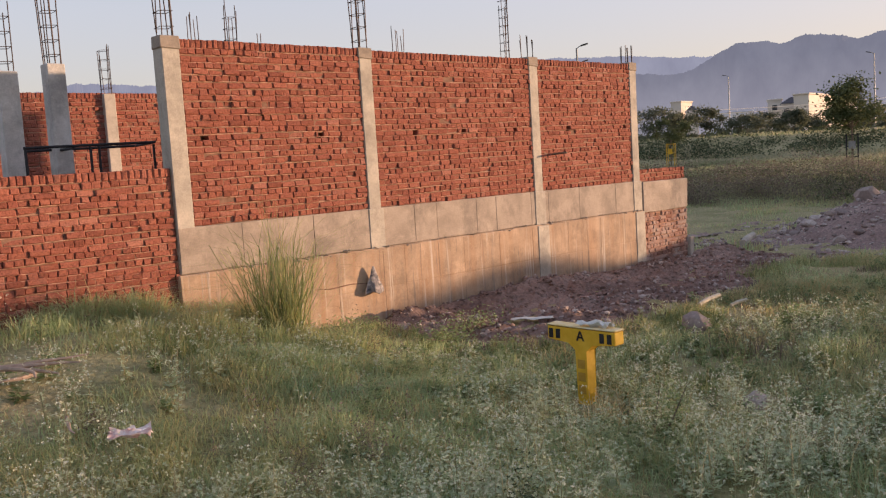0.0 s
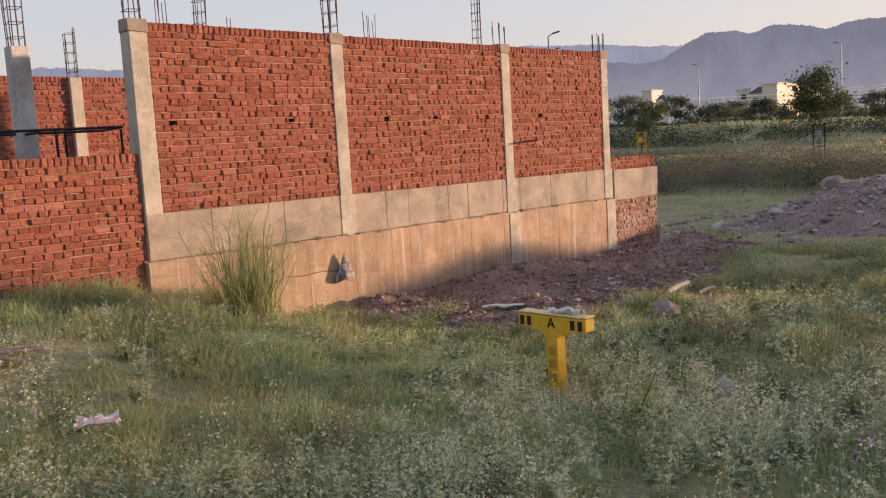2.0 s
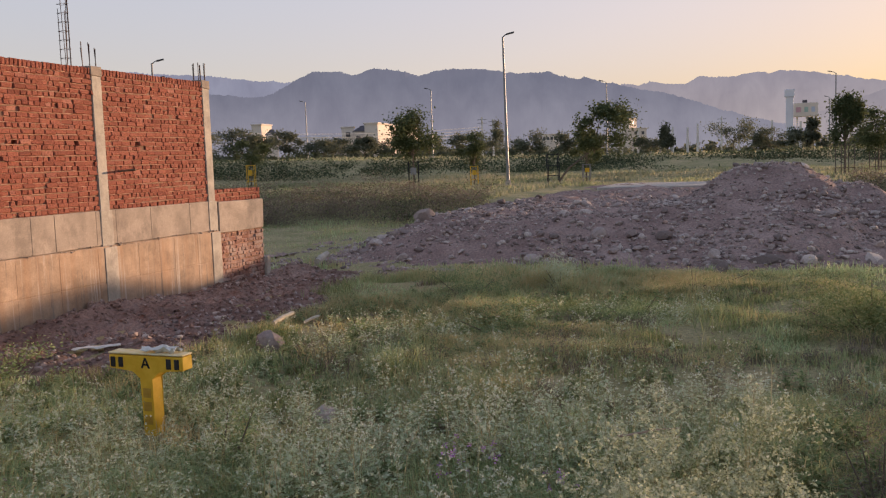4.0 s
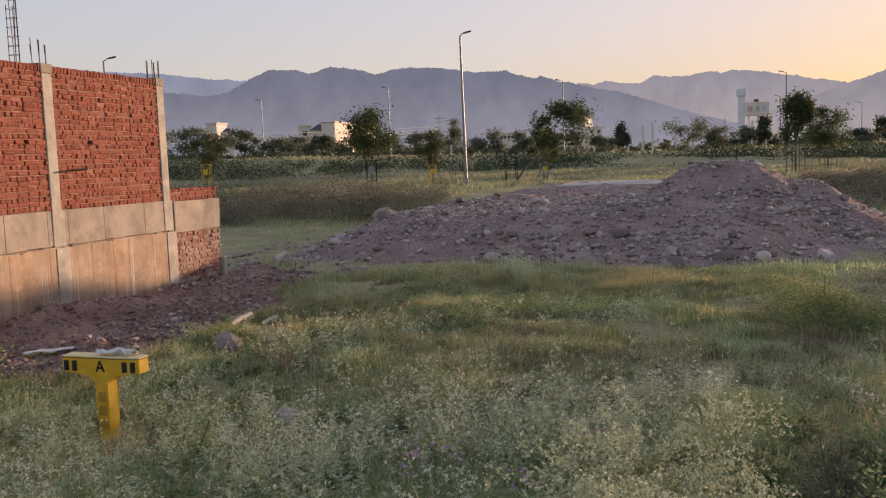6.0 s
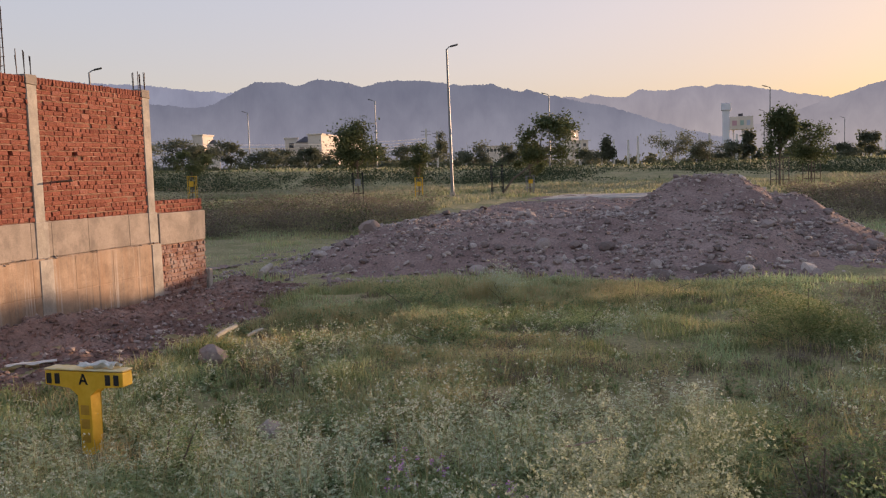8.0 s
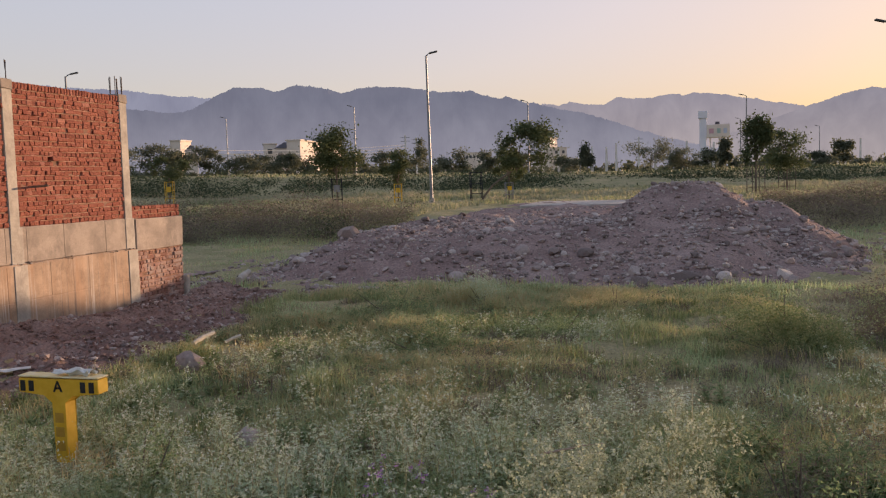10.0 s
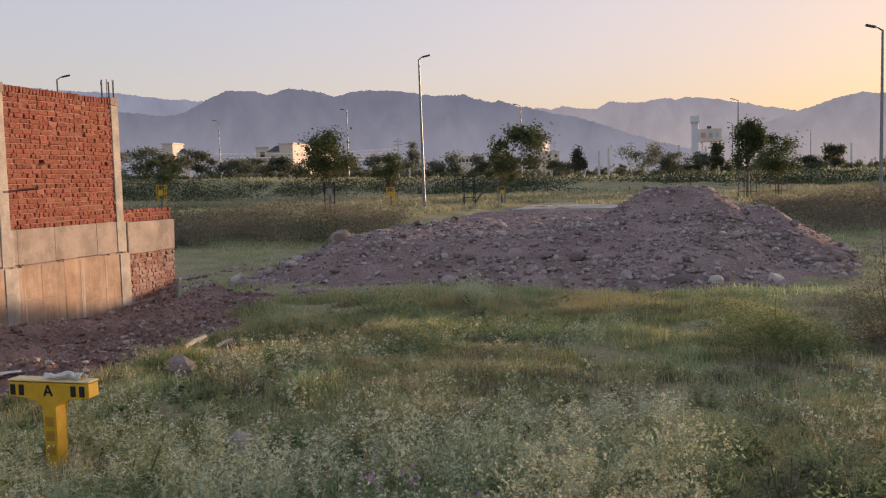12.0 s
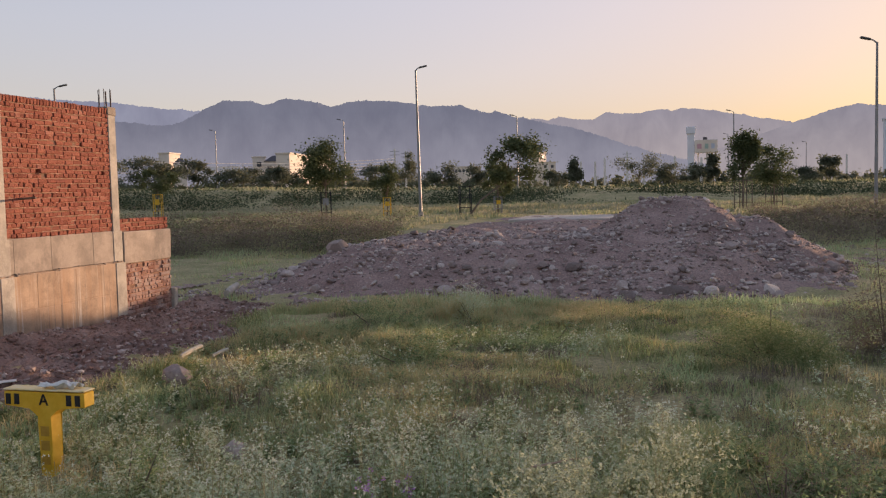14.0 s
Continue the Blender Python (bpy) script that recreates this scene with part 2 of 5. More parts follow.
def rod(bm, a, b, r0, r1=None, sides=6):
    """A tapered rod from a to b."""
    a, b = Vector(a), Vector(b)
    r1 = r0 if r1 is None else r1
    q = (b - a).to_track_quat("Z", "Y")
    rings = []
    for p, r in ((a, r0), (b, r1)):
        rings.append([bm.verts.new(p + q @ Vector((r * math.cos(i * math.tau / sides), r * math.sin(i * math.tau / sides), 0))) for i in range(sides)])
    for i in range(sides):
        j = (i + 1) % sides
        bm.faces.new((rings[0][i], rings[0][j], rings[1][j], rings[1][i]))
    bm.faces.new(rings[0][::-1])
    bm.faces.new(rings[1])
    return bm


def tube(bm, pts, radii, sides=6):
    for a, b, r0, r1 in zip(pts, pts[1:], radii, radii[1:]):
        rod(bm, a, b, r0, r1, sides)
    return bm


def smooth01(x, a, b):
    t = np.clip((x - a) / (b - a), 0, 1)
    return t * t * (3 - 2 * t)


class Noise2:
    """Value noise on arrays."""

    def __init__(self, seed):
        self.g = np.random.default_rng(seed).random((64, 64))

    def at(self, x, y):
        xi, yi = np.floor(x).astype(int), np.floor(y).astype(int)
        fx, fy = x - xi, y - yi
        fx, fy = fx * fx * (3 - 2 * fx), fy * fy * (3 - 2 * fy)
        g = self.g
        a, b = g[xi % 64, yi % 64], g[(xi + 1) % 64, yi % 64]
        c, d = g[xi % 64, (yi + 1) % 64], g[(xi + 1) % 64, (yi + 1) % 64]
        return (a * (1 - fx) + b * fx) * (1 - fy) + (c * (1 - fx) + d * fx) * fy - 0.5

    def fbm(self, x, y, octaves=4):
        out, amp = np.zeros(np.broadcast(x, y).shape), 1.0
        for k in range(octaves):
            out = out + amp * self.at(x * 2 ** k + 13.7 * k, y * 2 ** k - 7.1 * k)
            amp *= 0.5
        return out


N_A, N_B, N_C = Noise2(3), Noise2(5), Noise2(11)
EYE_XY = (-5.6, -10.85)


def ground_z(x, y):
    """Height of the field: a sunk plot, the road's edge under the viewer, a bank beyond, the far plain."""
    x, y = np.asarray(x, float), np.asarray(y, float)
    z = -0.93 + 0.95 * smooth01(-x, -3.0, 2.5) * smooth01(y, -7, -1)
    near = np.hypot(x - EYE_XY[0], y - EYE_XY[1])
    z = z + (0.0 - z) * (1 - smooth01(near, 1.6, 4.6))
    side = x + 0.25 * y
    z = z + 0.93 * smooth01(side, 29, 36)
    z = z + 0.4 * smooth01(side, 58, 74) + (1.3 + 1.1 * smooth01(y, 0, 60)) * smooth01(side, 76, 84)
    z = z + 2.0 * smooth01(side, 120, 400) * smooth01(y, -20, 90)
    rough = 0.15 * N_A.fbm(x * 0.45, y * 0.45) + 0.07 * N_B.fbm(x * 1.7, y * 1.7, 3)
    return z + rough * smooth01(near, 1.0, 3.0)


# ======== ground ========
def ground_sheet():
    def axis(lo, a, b, hi, fine):
        mid = np.arange(a, b, fine)
        left = a - np.geomspace(fine, a - lo, 34)[::-1]
        right = b + np.geomspace(fine, hi - b, 46)
        return np.concatenate([left, mid, right])

    xs, ys = axis(-900, -8, 40, 3400, 0.3), axis(-2400, -24, 16, 3000, 0.3)
    X, Y = np.meshgrid(xs, ys, indexing="ij")
    Z = ground_z(X, Y)
    nx, ny = X.shape
    idx = np.arange(nx * ny).reshape(nx, ny)
    F = np.stack([idx[:-1, :-1], idx[1:, :-1], idx[1:, 1:], idx[:-1, 1:]], -1).reshape(-1, 4)
    ob = np_part("ground", np.stack([X, Y, Z], -1).reshape(-1, 3), F, M_GROUND, smooth=True)
    tagged(ob, "uneven field soil under weeds and dry grass", "ground", kind="structure")


ground_sheet()

# ======== the brick wall on its concrete plinth ========
Z_BRICK, Z_TOP, Z_BEAM = 0.95, 3.40, 0.33
COURSE = 0.0865
COLUMNS = [(-0.25, 0.0), (2.98, 3.22), (6.94, 7.18), (10.12, 10.36)]
HOLES = [0.27, 2.17, 4.05, 5.17, 6.49, 8.03, 9.89]
Z_HOLE = 2.10


def brick_mesh(name, w, h, d, seed):
    """A worn brick, its front at y = 0 and its back at y = d: twelve corners at the front, slightly uneven."""
    r = random.Random(seed)
    c = 0.012
    j = lambda s: r.uniform(-s, s)
    outer = [(-w / 2, 0, -h / 2), (w / 2, 0, -h / 2), (w / 2, 0, h / 2), (-w / 2, 0, h / 2)]
    v = [(x + j(0.006), c + j(0.006), z + j(0.005)) for x, _, z in outer]
    v += [(x * (1 - 2 * c / w) + j(0.009), j(0.007), z * (1 - 2 * c / h) + j(0.008)) for x, _, z in outer]
    v += [(x, d, z) for x, _, z in outer]
    f = [(4, 5, 6, 7)]
    for i in range(4):
        k = (i + 1) % 4
        f += [(i, k, 4 + k, 4 + i), (8 + i, 8 + k, k, i)]
    f.append((11, 10, 9, 8))
    return np.array(v), np.array(f)


STRETCH = [brick_mesh("brick", 0.230, 0.079, 0.11, s) for s in range(6)]
HEADER = [brick_mesh("brick", 0.112, 0.079, 0.11, s + 20) for s in range(6)]
ROWLOCK = [brick_mesh("brick", 0.074, 0.110, 0.11, s + 40) for s in range(4)]


def bond(x0, x1, z0, z1, rnd, holes=(), rowlock=True, wave=0.008):
    """English bond between x0 and x1: tuples (kind, variant, x, y, z, tilt)."""
    out = []
    top = z1 - (0.118 if rowlock else 0)
    n = round((top - z0) / COURSE)
    pitch = (top - z0) / n
    for i in range(n):
        z = z0 + (i + 0.5) * pitch
        head = i % 2 == 0
        w, gap = (0.112, 0.008) if head else (0.230, 0.008)
        x = x0 + 0.005 - (0 if head else rnd.uniform(0.0, 0.11))
        while x < x1 - 0.03:
            ww = w * rnd.uniform(0.96, 1.03)
            spans = [(max(x, x0 + 0.004), min(x + ww, x1 - 0.004))]
            for h in holes:
                if abs(z - Z_HOLE) < COURSE * 0.55:
                    spans = [q for a, b in spans for q in ((a, min(b, h - 0.055)), (max(a, h + 0.055), b)) if q[1] - q[0] > 0.02]
            for a, b in spans:
                cx = (a + b) / 2
                if b - a < 0.03:
                    continue
                out.append(("h" if head else "s", rnd.randrange(6), cx, rnd.gauss(0, 0.008), z + wave * math.sin(cx * 2.1 + i * 1.7) + rnd.gauss(0, 0.003), rnd.gauss(0, 0.022), (b - a) / w))
            x += ww + gap
    if rowlock:
        x = x0
        while x < x1 - 0.05:
            out.append(("r", rnd.randrange(4), x + 0.04, rnd.gauss(0, 0.004), z1 - 0.056 + rnd.gauss(0, 0.002), rnd.gauss(0, 0.02), 1.0))
            x += 0.083 * rnd.uniform(0.97, 1.04)
    return out


MESHES = {}


def lay(bricks, parent, y, singles=0, inside=None, rest_mat=None):
    """Lays a bond at y: some bricks as objects of their own, the rest joined."""
    V, F, n = [], [], 0
    skew = random.Random(len(bricks))
    for kind, var, cx, dy, z, tilt, sx in bricks:
        yaw, pitch = skew.gauss(0, 0.035 if kind == "s" else 0.06), skew.gauss(0, 0.06)
        v, f = {"s": STRETCH, "h": HEADER, "r": ROWLOCK}[kind][var]
        if singles > 0 and (inside is None or inside(cx, z)):
            key = (kind, var)
            if key not in MESHES:
                MESHES[key] = fast_mesh("brick", v, f, M_BRICK)
            ob = new("brick", MESHES[key])
            ob.parent = parent
            ob.matrix_basis = Matrix.Translation((cx, y + dy, z)) @ Euler((pitch, tilt, yaw)).to_matrix().to_4x4() @ Matrix.Diagonal((sx, 1, 1, 1))
            singles -= 1
            continue
        c, s = math.cos(tilt), math.sin(tilt)
        vx, vz = v[:, 0] * sx, v[:, 2]
        V.append(np.stack([cx + c * vx + s * vz, y + dy + v[:, 1] + yaw * vx - pitch * vz, z - s * vx + c * vz], 1))
        F.append(f + n)
        n += len(v)
    if V:
        rest = np_part("bricks", np.concatenate(V), np.concatenate(F), rest_mat or M_BRICKS, parent)
        tagged(rest, kind="stuff")


def wall_core(name, x0, x1, z0, z1, y, holes, label):
    """The mortar body, 12 mm behind the brick faces, with the scaffold holes let into it."""
    bm = bmesh.new()
    y0 = y + 0.02
    box(bm, x0, y0 + 0.12, z0, x1, y + 0.225, z1)
    if holes:
        a, b = Z_HOLE - 0.05, Z_HOLE + 0.05
        box(bm, x0, y0, z0, x1, y0 + 0.12, a)
        box(bm, x0, y0, b, x1, y0 + 0.12, z1)
        xs = [x0] + [e for h in holes for e in (h - 0.06, h + 0.06)] + [x1]
        for p, q in zip(xs[::2], xs[1::2]):
            box(bm, p, y0, a, q, y0 + 0.12, b)
    else:
        box(bm, x0, y0, z0, x1, y0 + 0.12, z1)
    ob = part(name, bm, M_MORTAR)
    return tagged(ob, label, "wall", kind="structure")


LATER = []          # the bricks are laid at the end of the file


def bed_joints(core, x0, x1, z0, z1, y, rowlock, holes, seed):
    """Mortar squeezed out of the bed joints: one wavy strip a course."""
    rng = np.random.default_rng(seed)
    top = z1 - (0.118 if rowlock else 0)
    n = round((top - z0) / COURSE)
    V, F, at = [], [], 0
    for i in range(1, n + (1 if rowlock else 0)):
        xs = np.arange(x0 + 0.01, x1 - 0.01, 0.07)
        k = len(xs)
        z = z0 + i * (top - z0) / n + 0.008 * np.sin(xs * 2.1 + i * 1.7) + rng.normal(0, 0.0012, k)
        half = 0.0025 + 0.004 * np.abs(rng.normal(0, 1, k))
        out = y + 0.010 + rng.normal(0, 0.006, k)
        rows = [np.stack([xs, np.full(k, y + 0.035), z - half], 1), np.stack([xs, out, z - half * 0.6], 1), np.stack([xs, out + 0.002, z + half * 0.6], 1), np.stack([xs, np.full(k, y + 0.035), z + half], 1)]
        V.append(np.concatenate(rows))
        a = np.arange(k - 1)
        for j in range(3):
            F.append(np.stack([a + j * k, a + 1 + j * k, a + 1 + (j + 1) * k, a + (j + 1) * k], 1) + at)
        at += 4 * k
    if V:
        ob = np_part("bed_joint_mortar", np.concatenate(V), np.concatenate(F), M_BED, core, smooth=True)
        tagged(ob, kind="stuff")


def panel(name, x0, x1, z0, z1, y, holes, label, singles=0, inside=None, rowlock=True, seed=1):
    core = wall_core(name, x0, x1, z0, z1 - 0.012, y, holes, label)
    bed_joints(core, x0, x1, z0, z1, y, rowlock, holes, seed + 300)
    LATER.append((bond(x0, x1, z0, z1, random.Random(seed), holes, rowlock), core, y, singles, inside))
    return core


for k, (a, b) in enumerate(zip(COLUMNS, COLUMNS[1:])):
    panel(f"wall_{k + 1}", a[1], b[0], Z_BRICK, Z_TOP + (0.02 if k == 0 else 0), 0.0, [h for h in HOLES if a[1] < h < b[0]],
          "unplastered red brick panel with small scaffold holes", 300 if k == 0 else 150, (lambda x, z: z < 1.9) if k == 0 else (lambda x, z: z < 1.6), seed=k + 1)
panel("wall_4", -9.0, -0.26, -0.5, 1.74, 0.02, [], "low unplastered red brick wall, top course uneven", 150, lambda x, z: x > -3.2 and z > 0.7, seed=9)
panel("wall_5", 10.37, 12.15, 0.92, 1.18, 0.02, [], "short brick courses on the end of the plinth", 0, None, False, seed=12)


def plinth():
    bm = bmesh.new()
    box(bm, -0.26, -0.012, Z_BEAM, 10.36, 0.24, Z_BRICK - 0.002, 0.012, 0.006, 3)
    tagged(part("plinth_beam", bm, M_BEAM), "stained grey concrete plinth beam with a rough lower edge", "plinth beam", kind="structure")
    bm = bmesh.new()
    box(bm, -0.30, -0.045, -1.5, 10.40, 0.235, Z_BEAM - 0.003, 0.015, 0.008, 3)
    tagged(part("retaining_wall", bm, M_PLINTH), "board-marked concrete retaining wall with rusty run stains", "retaining wall", kind="structure")


plinth()
END = panel("wall_6", 10.41, 12.15, -1.4, 0.918, -0.02, [], "plastered and bare brick end of the plinth", 0, None, False, seed=15)


def rebar_cage(parent, x, y, z, w, d, h, rods, rnd, ties=True):
    for i in range(rods):
        bm = bmesh.new()
        a = i / rods * math.tau + 0.7
        px, py = x + w * 0.5 * (1 if math.cos(a) > 0 else -1) * rnd.uniform(0.7, 1), y + d * 0.5 * (1 if math.sin(a) > 0 else -1) * rnd.uniform(0.7, 1)
        hh = h * rnd.uniform(0.75, 1.1)
        rod(bm, (px, py, z - 0.02), (px + rnd.gauss(0, 0.02) * h, py + rnd.gauss(0, 0.02) * h, z + hh), 0.008, 0.008, 5)
        part("rebar", bm, M_STEEL, parent)
    if ties:
        for k in range(int(h / 0.2)):
            bm = bmesh.new()
            zz = z + 0.12 + k * 0.2
            c = [(x - w / 2, y - d / 2, zz), (x + w / 2, y - d / 2, zz + 0.01), (x + w / 2, y + d / 2, zz), (x - w / 2, y + d / 2, zz - 0.01)]
            for p, q in zip(c, c[1:] + c[:1]):
                rod(bm, p, q, 0.005, 0.005, 4)
            part("tie", bm, M_STEEL, parent)


def column(x0, x1, y0, y1, z0, z1, cage, rods, seed, ties=True, head=True, mat=None):
    ob = thing("concrete_column", ((x0 + x1) / 2, (y0 + y1) / 2, z0), "bare grey concrete column with steel bars sticking out of its top", "column", "columns of the building")
    w, d, h, r = (x1 - x0) / 2, (y1 - y0) / 2, z1 - z0, random.Random(seed)
    bm = bmesh.new()
    box(bm, -w, -d, 0, w, d, h - (0.16 if head else 0), 0.01, 0.006, 4)
    part("shaft", bm, mat or M_CONC, ob)
    if head:
        bm = bmesh.new()
        box(bm, -w - 0.012, -d - 0.014, h - 0.17, w + 0.012, d + 0.012, h, 0.012, 0.022, 3)
        part("head", bm, M_CAP, ob, "darker, rougher later pour of concrete")
    if cage:
        rebar_cage(ob, 0, 0, h, w * 1.5, d * 1.4, cage, rods, r, ties)
    return ob


for (a, b), cage, rods, ties in zip(COLUMNS, (1.3, 0.95, 0.42, 0.36), (6, 8, 6, 7), (True, True, False, False)):
    column(a, b, -0.015, 0.24, Z_BRICK - 0.02, Z_TOP + (0.05 if a < 1 else 0.03), cage, rods, int(a * 10) + 50, ties)
column(-1.03, -0.78, 1.85, 2.1, 0.2, 3.3, 1.3, 8, 3, True, False, M_CONC_LIFT)
column(-1.68, -1.42, 1.85, 2.1, 0.2, 3.18, 0.9, 4, 4, True, False, M_CONC_LIFT)
column(2.3, 2.55, 7.9, 8.15, 0.2, 3.5, 1.0, 6, 5, True, False)
panel("wall_7", -4.0, 9.0, 0.2, 3.52, 8.0, [], "brick rear wall of the shell, partly in shade", 0, None, True, seed=21)
bm = bmesh.new()
box(bm, -9, 0.3, -0.6, 10.2, 8.0, 0.2)
tagged(part("floor", bm, M_DIRT), "filled earth floor inside the shell", "floor", kind="structure")

# ======== rubble heap ========
def heap_z(x, y):
    """Height of the dumped rubble: a flat-topped fill, a steep mound with a short crest on it, a lower tip beside it."""
    edge = 13.6 + 0.9 * N_B.fbm(y * 0.35, y * 0 + 3.3, 3) + 0.10 * np.abs(y + 6) + 1.4 * smooth01(y, -3, 0.5) + 1.6 * smooth01(-y, 11.0, 14.5)
    fill = -1.0 + 1.08 * smooth01(x, edge, edge + 4.6) * smooth01(-y, -2.0, 2.6) * (1 - smooth01(x, 44, 47)) * (1 - smooth01(-y, 12.6, 15.0))
    reach = lambda cx, cy, hx, hy: np.hypot(np.clip(np.abs(x - cx) - hx, 0, None) * 0.46, np.clip(np.abs(y - cy) - hy, 0, None))
    mound = 1.2 - 0.55 * reach(23.4, -10.9, 0.5, 0.85) - 0.05 * np.hypot((x - 23.4) * 0.5, y + 10.9)
    tip = 0.5 - 0.62 * reach(22.8, -12.9, 0.7, 0.8)
    spread = -0.72 - 0.30 * reach(19.0, -12.2, 1.0, 2.3)
    z = np.maximum(np.maximum(fill, mound), np.maximum(tip, spread))
    z = z + 0.16 * N_A.fbm(x * 0.7, y * 0.7) + 0.10 * N_C.fbm(x * 3.1, y * 3.1, 4)
    return np.maximum(z, -1.3)


def rubble():
    xs, ys = np.arange(12, 47, 0.13), np.arange(-19, 3.2, 0.13)
    X, Y = np.meshgrid(xs, ys, indexing="ij")
    Z = heap_z(X, Y)
    idx = np.arange(X.size).reshape(X.shape)
    F = np.stack([idx[:-1, :-1], idx[1:, :-1], idx[1:, 1:], idx[:-1, 1:]], -1).reshape(-1, 4)
    keep = (Z > -0.95).reshape(-1)
    F = F[keep[F].any(1)]
    ob = np_part("rubble_mound", np.stack([X, Y, Z], -1).reshape(-1, 3), F, M_RUBBLE, smooth=True)
    return tagged(ob, "heap of purplish earth and river cobbles dumped on the field", "rubble heap")


HEAP = rubble()

# ======== flora helpers ========


def sector(n, a0, a1, r0, r1, rng):
    """n points evenly over a ring sector round the viewer: azimuth in degrees from +y, range in metres."""
    a = np.radians(rng.uniform(a0, a1, n))
    r = np.sqrt(rng.uniform(r0 ** 2, r1 ** 2, n))
    return EYE_XY[0] + r * np.sin(a), EYE_XY[1] + r * np.cos(a)


def dirt_mask(x, y):
    """Where the earth beside the wall lies bare."""
    n = N_C.fbm(x * 0.6, y * 0.6, 3)
    front = -3.6 + 0.9 * n + 0.22 * np.clip(x - 8, 0, 5)
    return (smooth01(x, 2.6 + n, 3.6 + n) * smooth01(y, front - 0.3, front + 0.3) * (1 - smooth01(x, 13.2, 14.4)) * (y < 0.6)).clip(0, 1)


def open_field(x, y):
    """True where plants may grow."""
    clear = ~((y > -0.12) & (y < 8.4) & (x > -9.1) & (x < 12.3))
    clear &= dirt_mask(x, y) < 0.5
    inside = (x > 12) & (x < 47) & (y > -19) & (y < 3.2)
    clear &= ~(inside & (heap_z(x, y) > -0.8))
    return clear


def blades(px, py, pz, h, w, lean, rng):
    """Bent grass blades, three triangles each."""
    n = len(px)
    a = rng.uniform(0, math.tau, n)
    b = a + math.pi / 2 + rng.normal(0, 0.5, n)
    ca, sa, cb, sb = np.cos(a), np.sin(a), np.cos(b), np.sin(b)
    base = np.stack([px, py, pz], 1)
    side = np.stack([ca, sa, 0 * ca], 1) * (w / 2)[:, None]
    out = np.stack([cb, sb, 0 * cb], 1) * (lean * h)[:, None]
    up = np.stack([0 * h, 0 * h, h], 1)
    mid = base + out * 0.3 + up * 0.6
    tip = base + out + up * (1 - 0.35 * np.clip(lean, 0, 1.2))[:, None]
    V = np.stack([base - side, base + side, mid - side * 0.7, mid + side * 0.7, tip], 1).reshape(-1, 3)
    k = (np.arange(n) * 5)[:, None]
    F = np.concatenate([k + [0, 1, 3], k + [0, 3, 2], k + [2, 3, 4]], 0)
    return V, F


def leaves(P, size, rng, droop=0.3, narrow=0.5):
    """Loose leaves: a folded rhombus each, two triangles."""
    n = len(P)
    d = rng.normal(size=(n, 3))
    d[:, 2] = d[:, 2] * 0.6 - droop
    d /= np.linalg.norm(d, axis=1)[:, None]
    e = np.cross(d, rng.normal(size=(n, 3)) * (0.6, 0.6, 1.3))
    e /= np.linalg.norm(e, axis=1)[:, None] + 1e-9
    f = np.cross(d, e)
    s = (size * rng.uniform(0.6, 1.3, n))[:, None]
    V = np.stack([P, P + d * s * 0.5 + e * s * narrow * 0.5 + f * s * 0.12, P + d * s, P + d * s * 0.5 - e * s * narrow * 0.5 + f * s * 0.12], 1).reshape(-1, 3)
    k = (np.arange(n) * 4)[:, None]
    return V, np.concatenate([k + [0, 1, 2], k + [0, 2, 3]], 0)


def stuff(name, V, F, mat, label, category):
    ob = np_part(name, V, F, mat)
    return tagged(ob, label, category, kind="stuff")


def grass_field(name, n, a0, a1, r0, r1, h, w, lean, mat, label, seed, want=None, clump=0.9):
    rng = np.random.default_rng(seed)
    x, y = sector(n, a0, a1, r0, r1, rng)
    ok = open_field(x, y)
    c = N_B.fbm(x * clump, y * clump, 3)
    ok &= rng.random(n) < np.clip(0.6 + 1.7 * c, 0.05, 1)
    if want is not None:
        ok &= want(x, y, rng)
    x, y, c = x[ok], y[ok], c[ok]
    m = len(x)
    hh = h * rng.uniform(0.45, 1.2, m) * np.clip(0.95 + 1.5 * c, 0.35, 1.8)
    V, F = blades(x, y, ground_z(x, y) - 0.02, hh, w * rng.uniform(0.6, 1.3, m), np.abs(rng.normal(lean, 0.3, m)), rng)
    return stuff(name, V, F, mat, label, "grass")


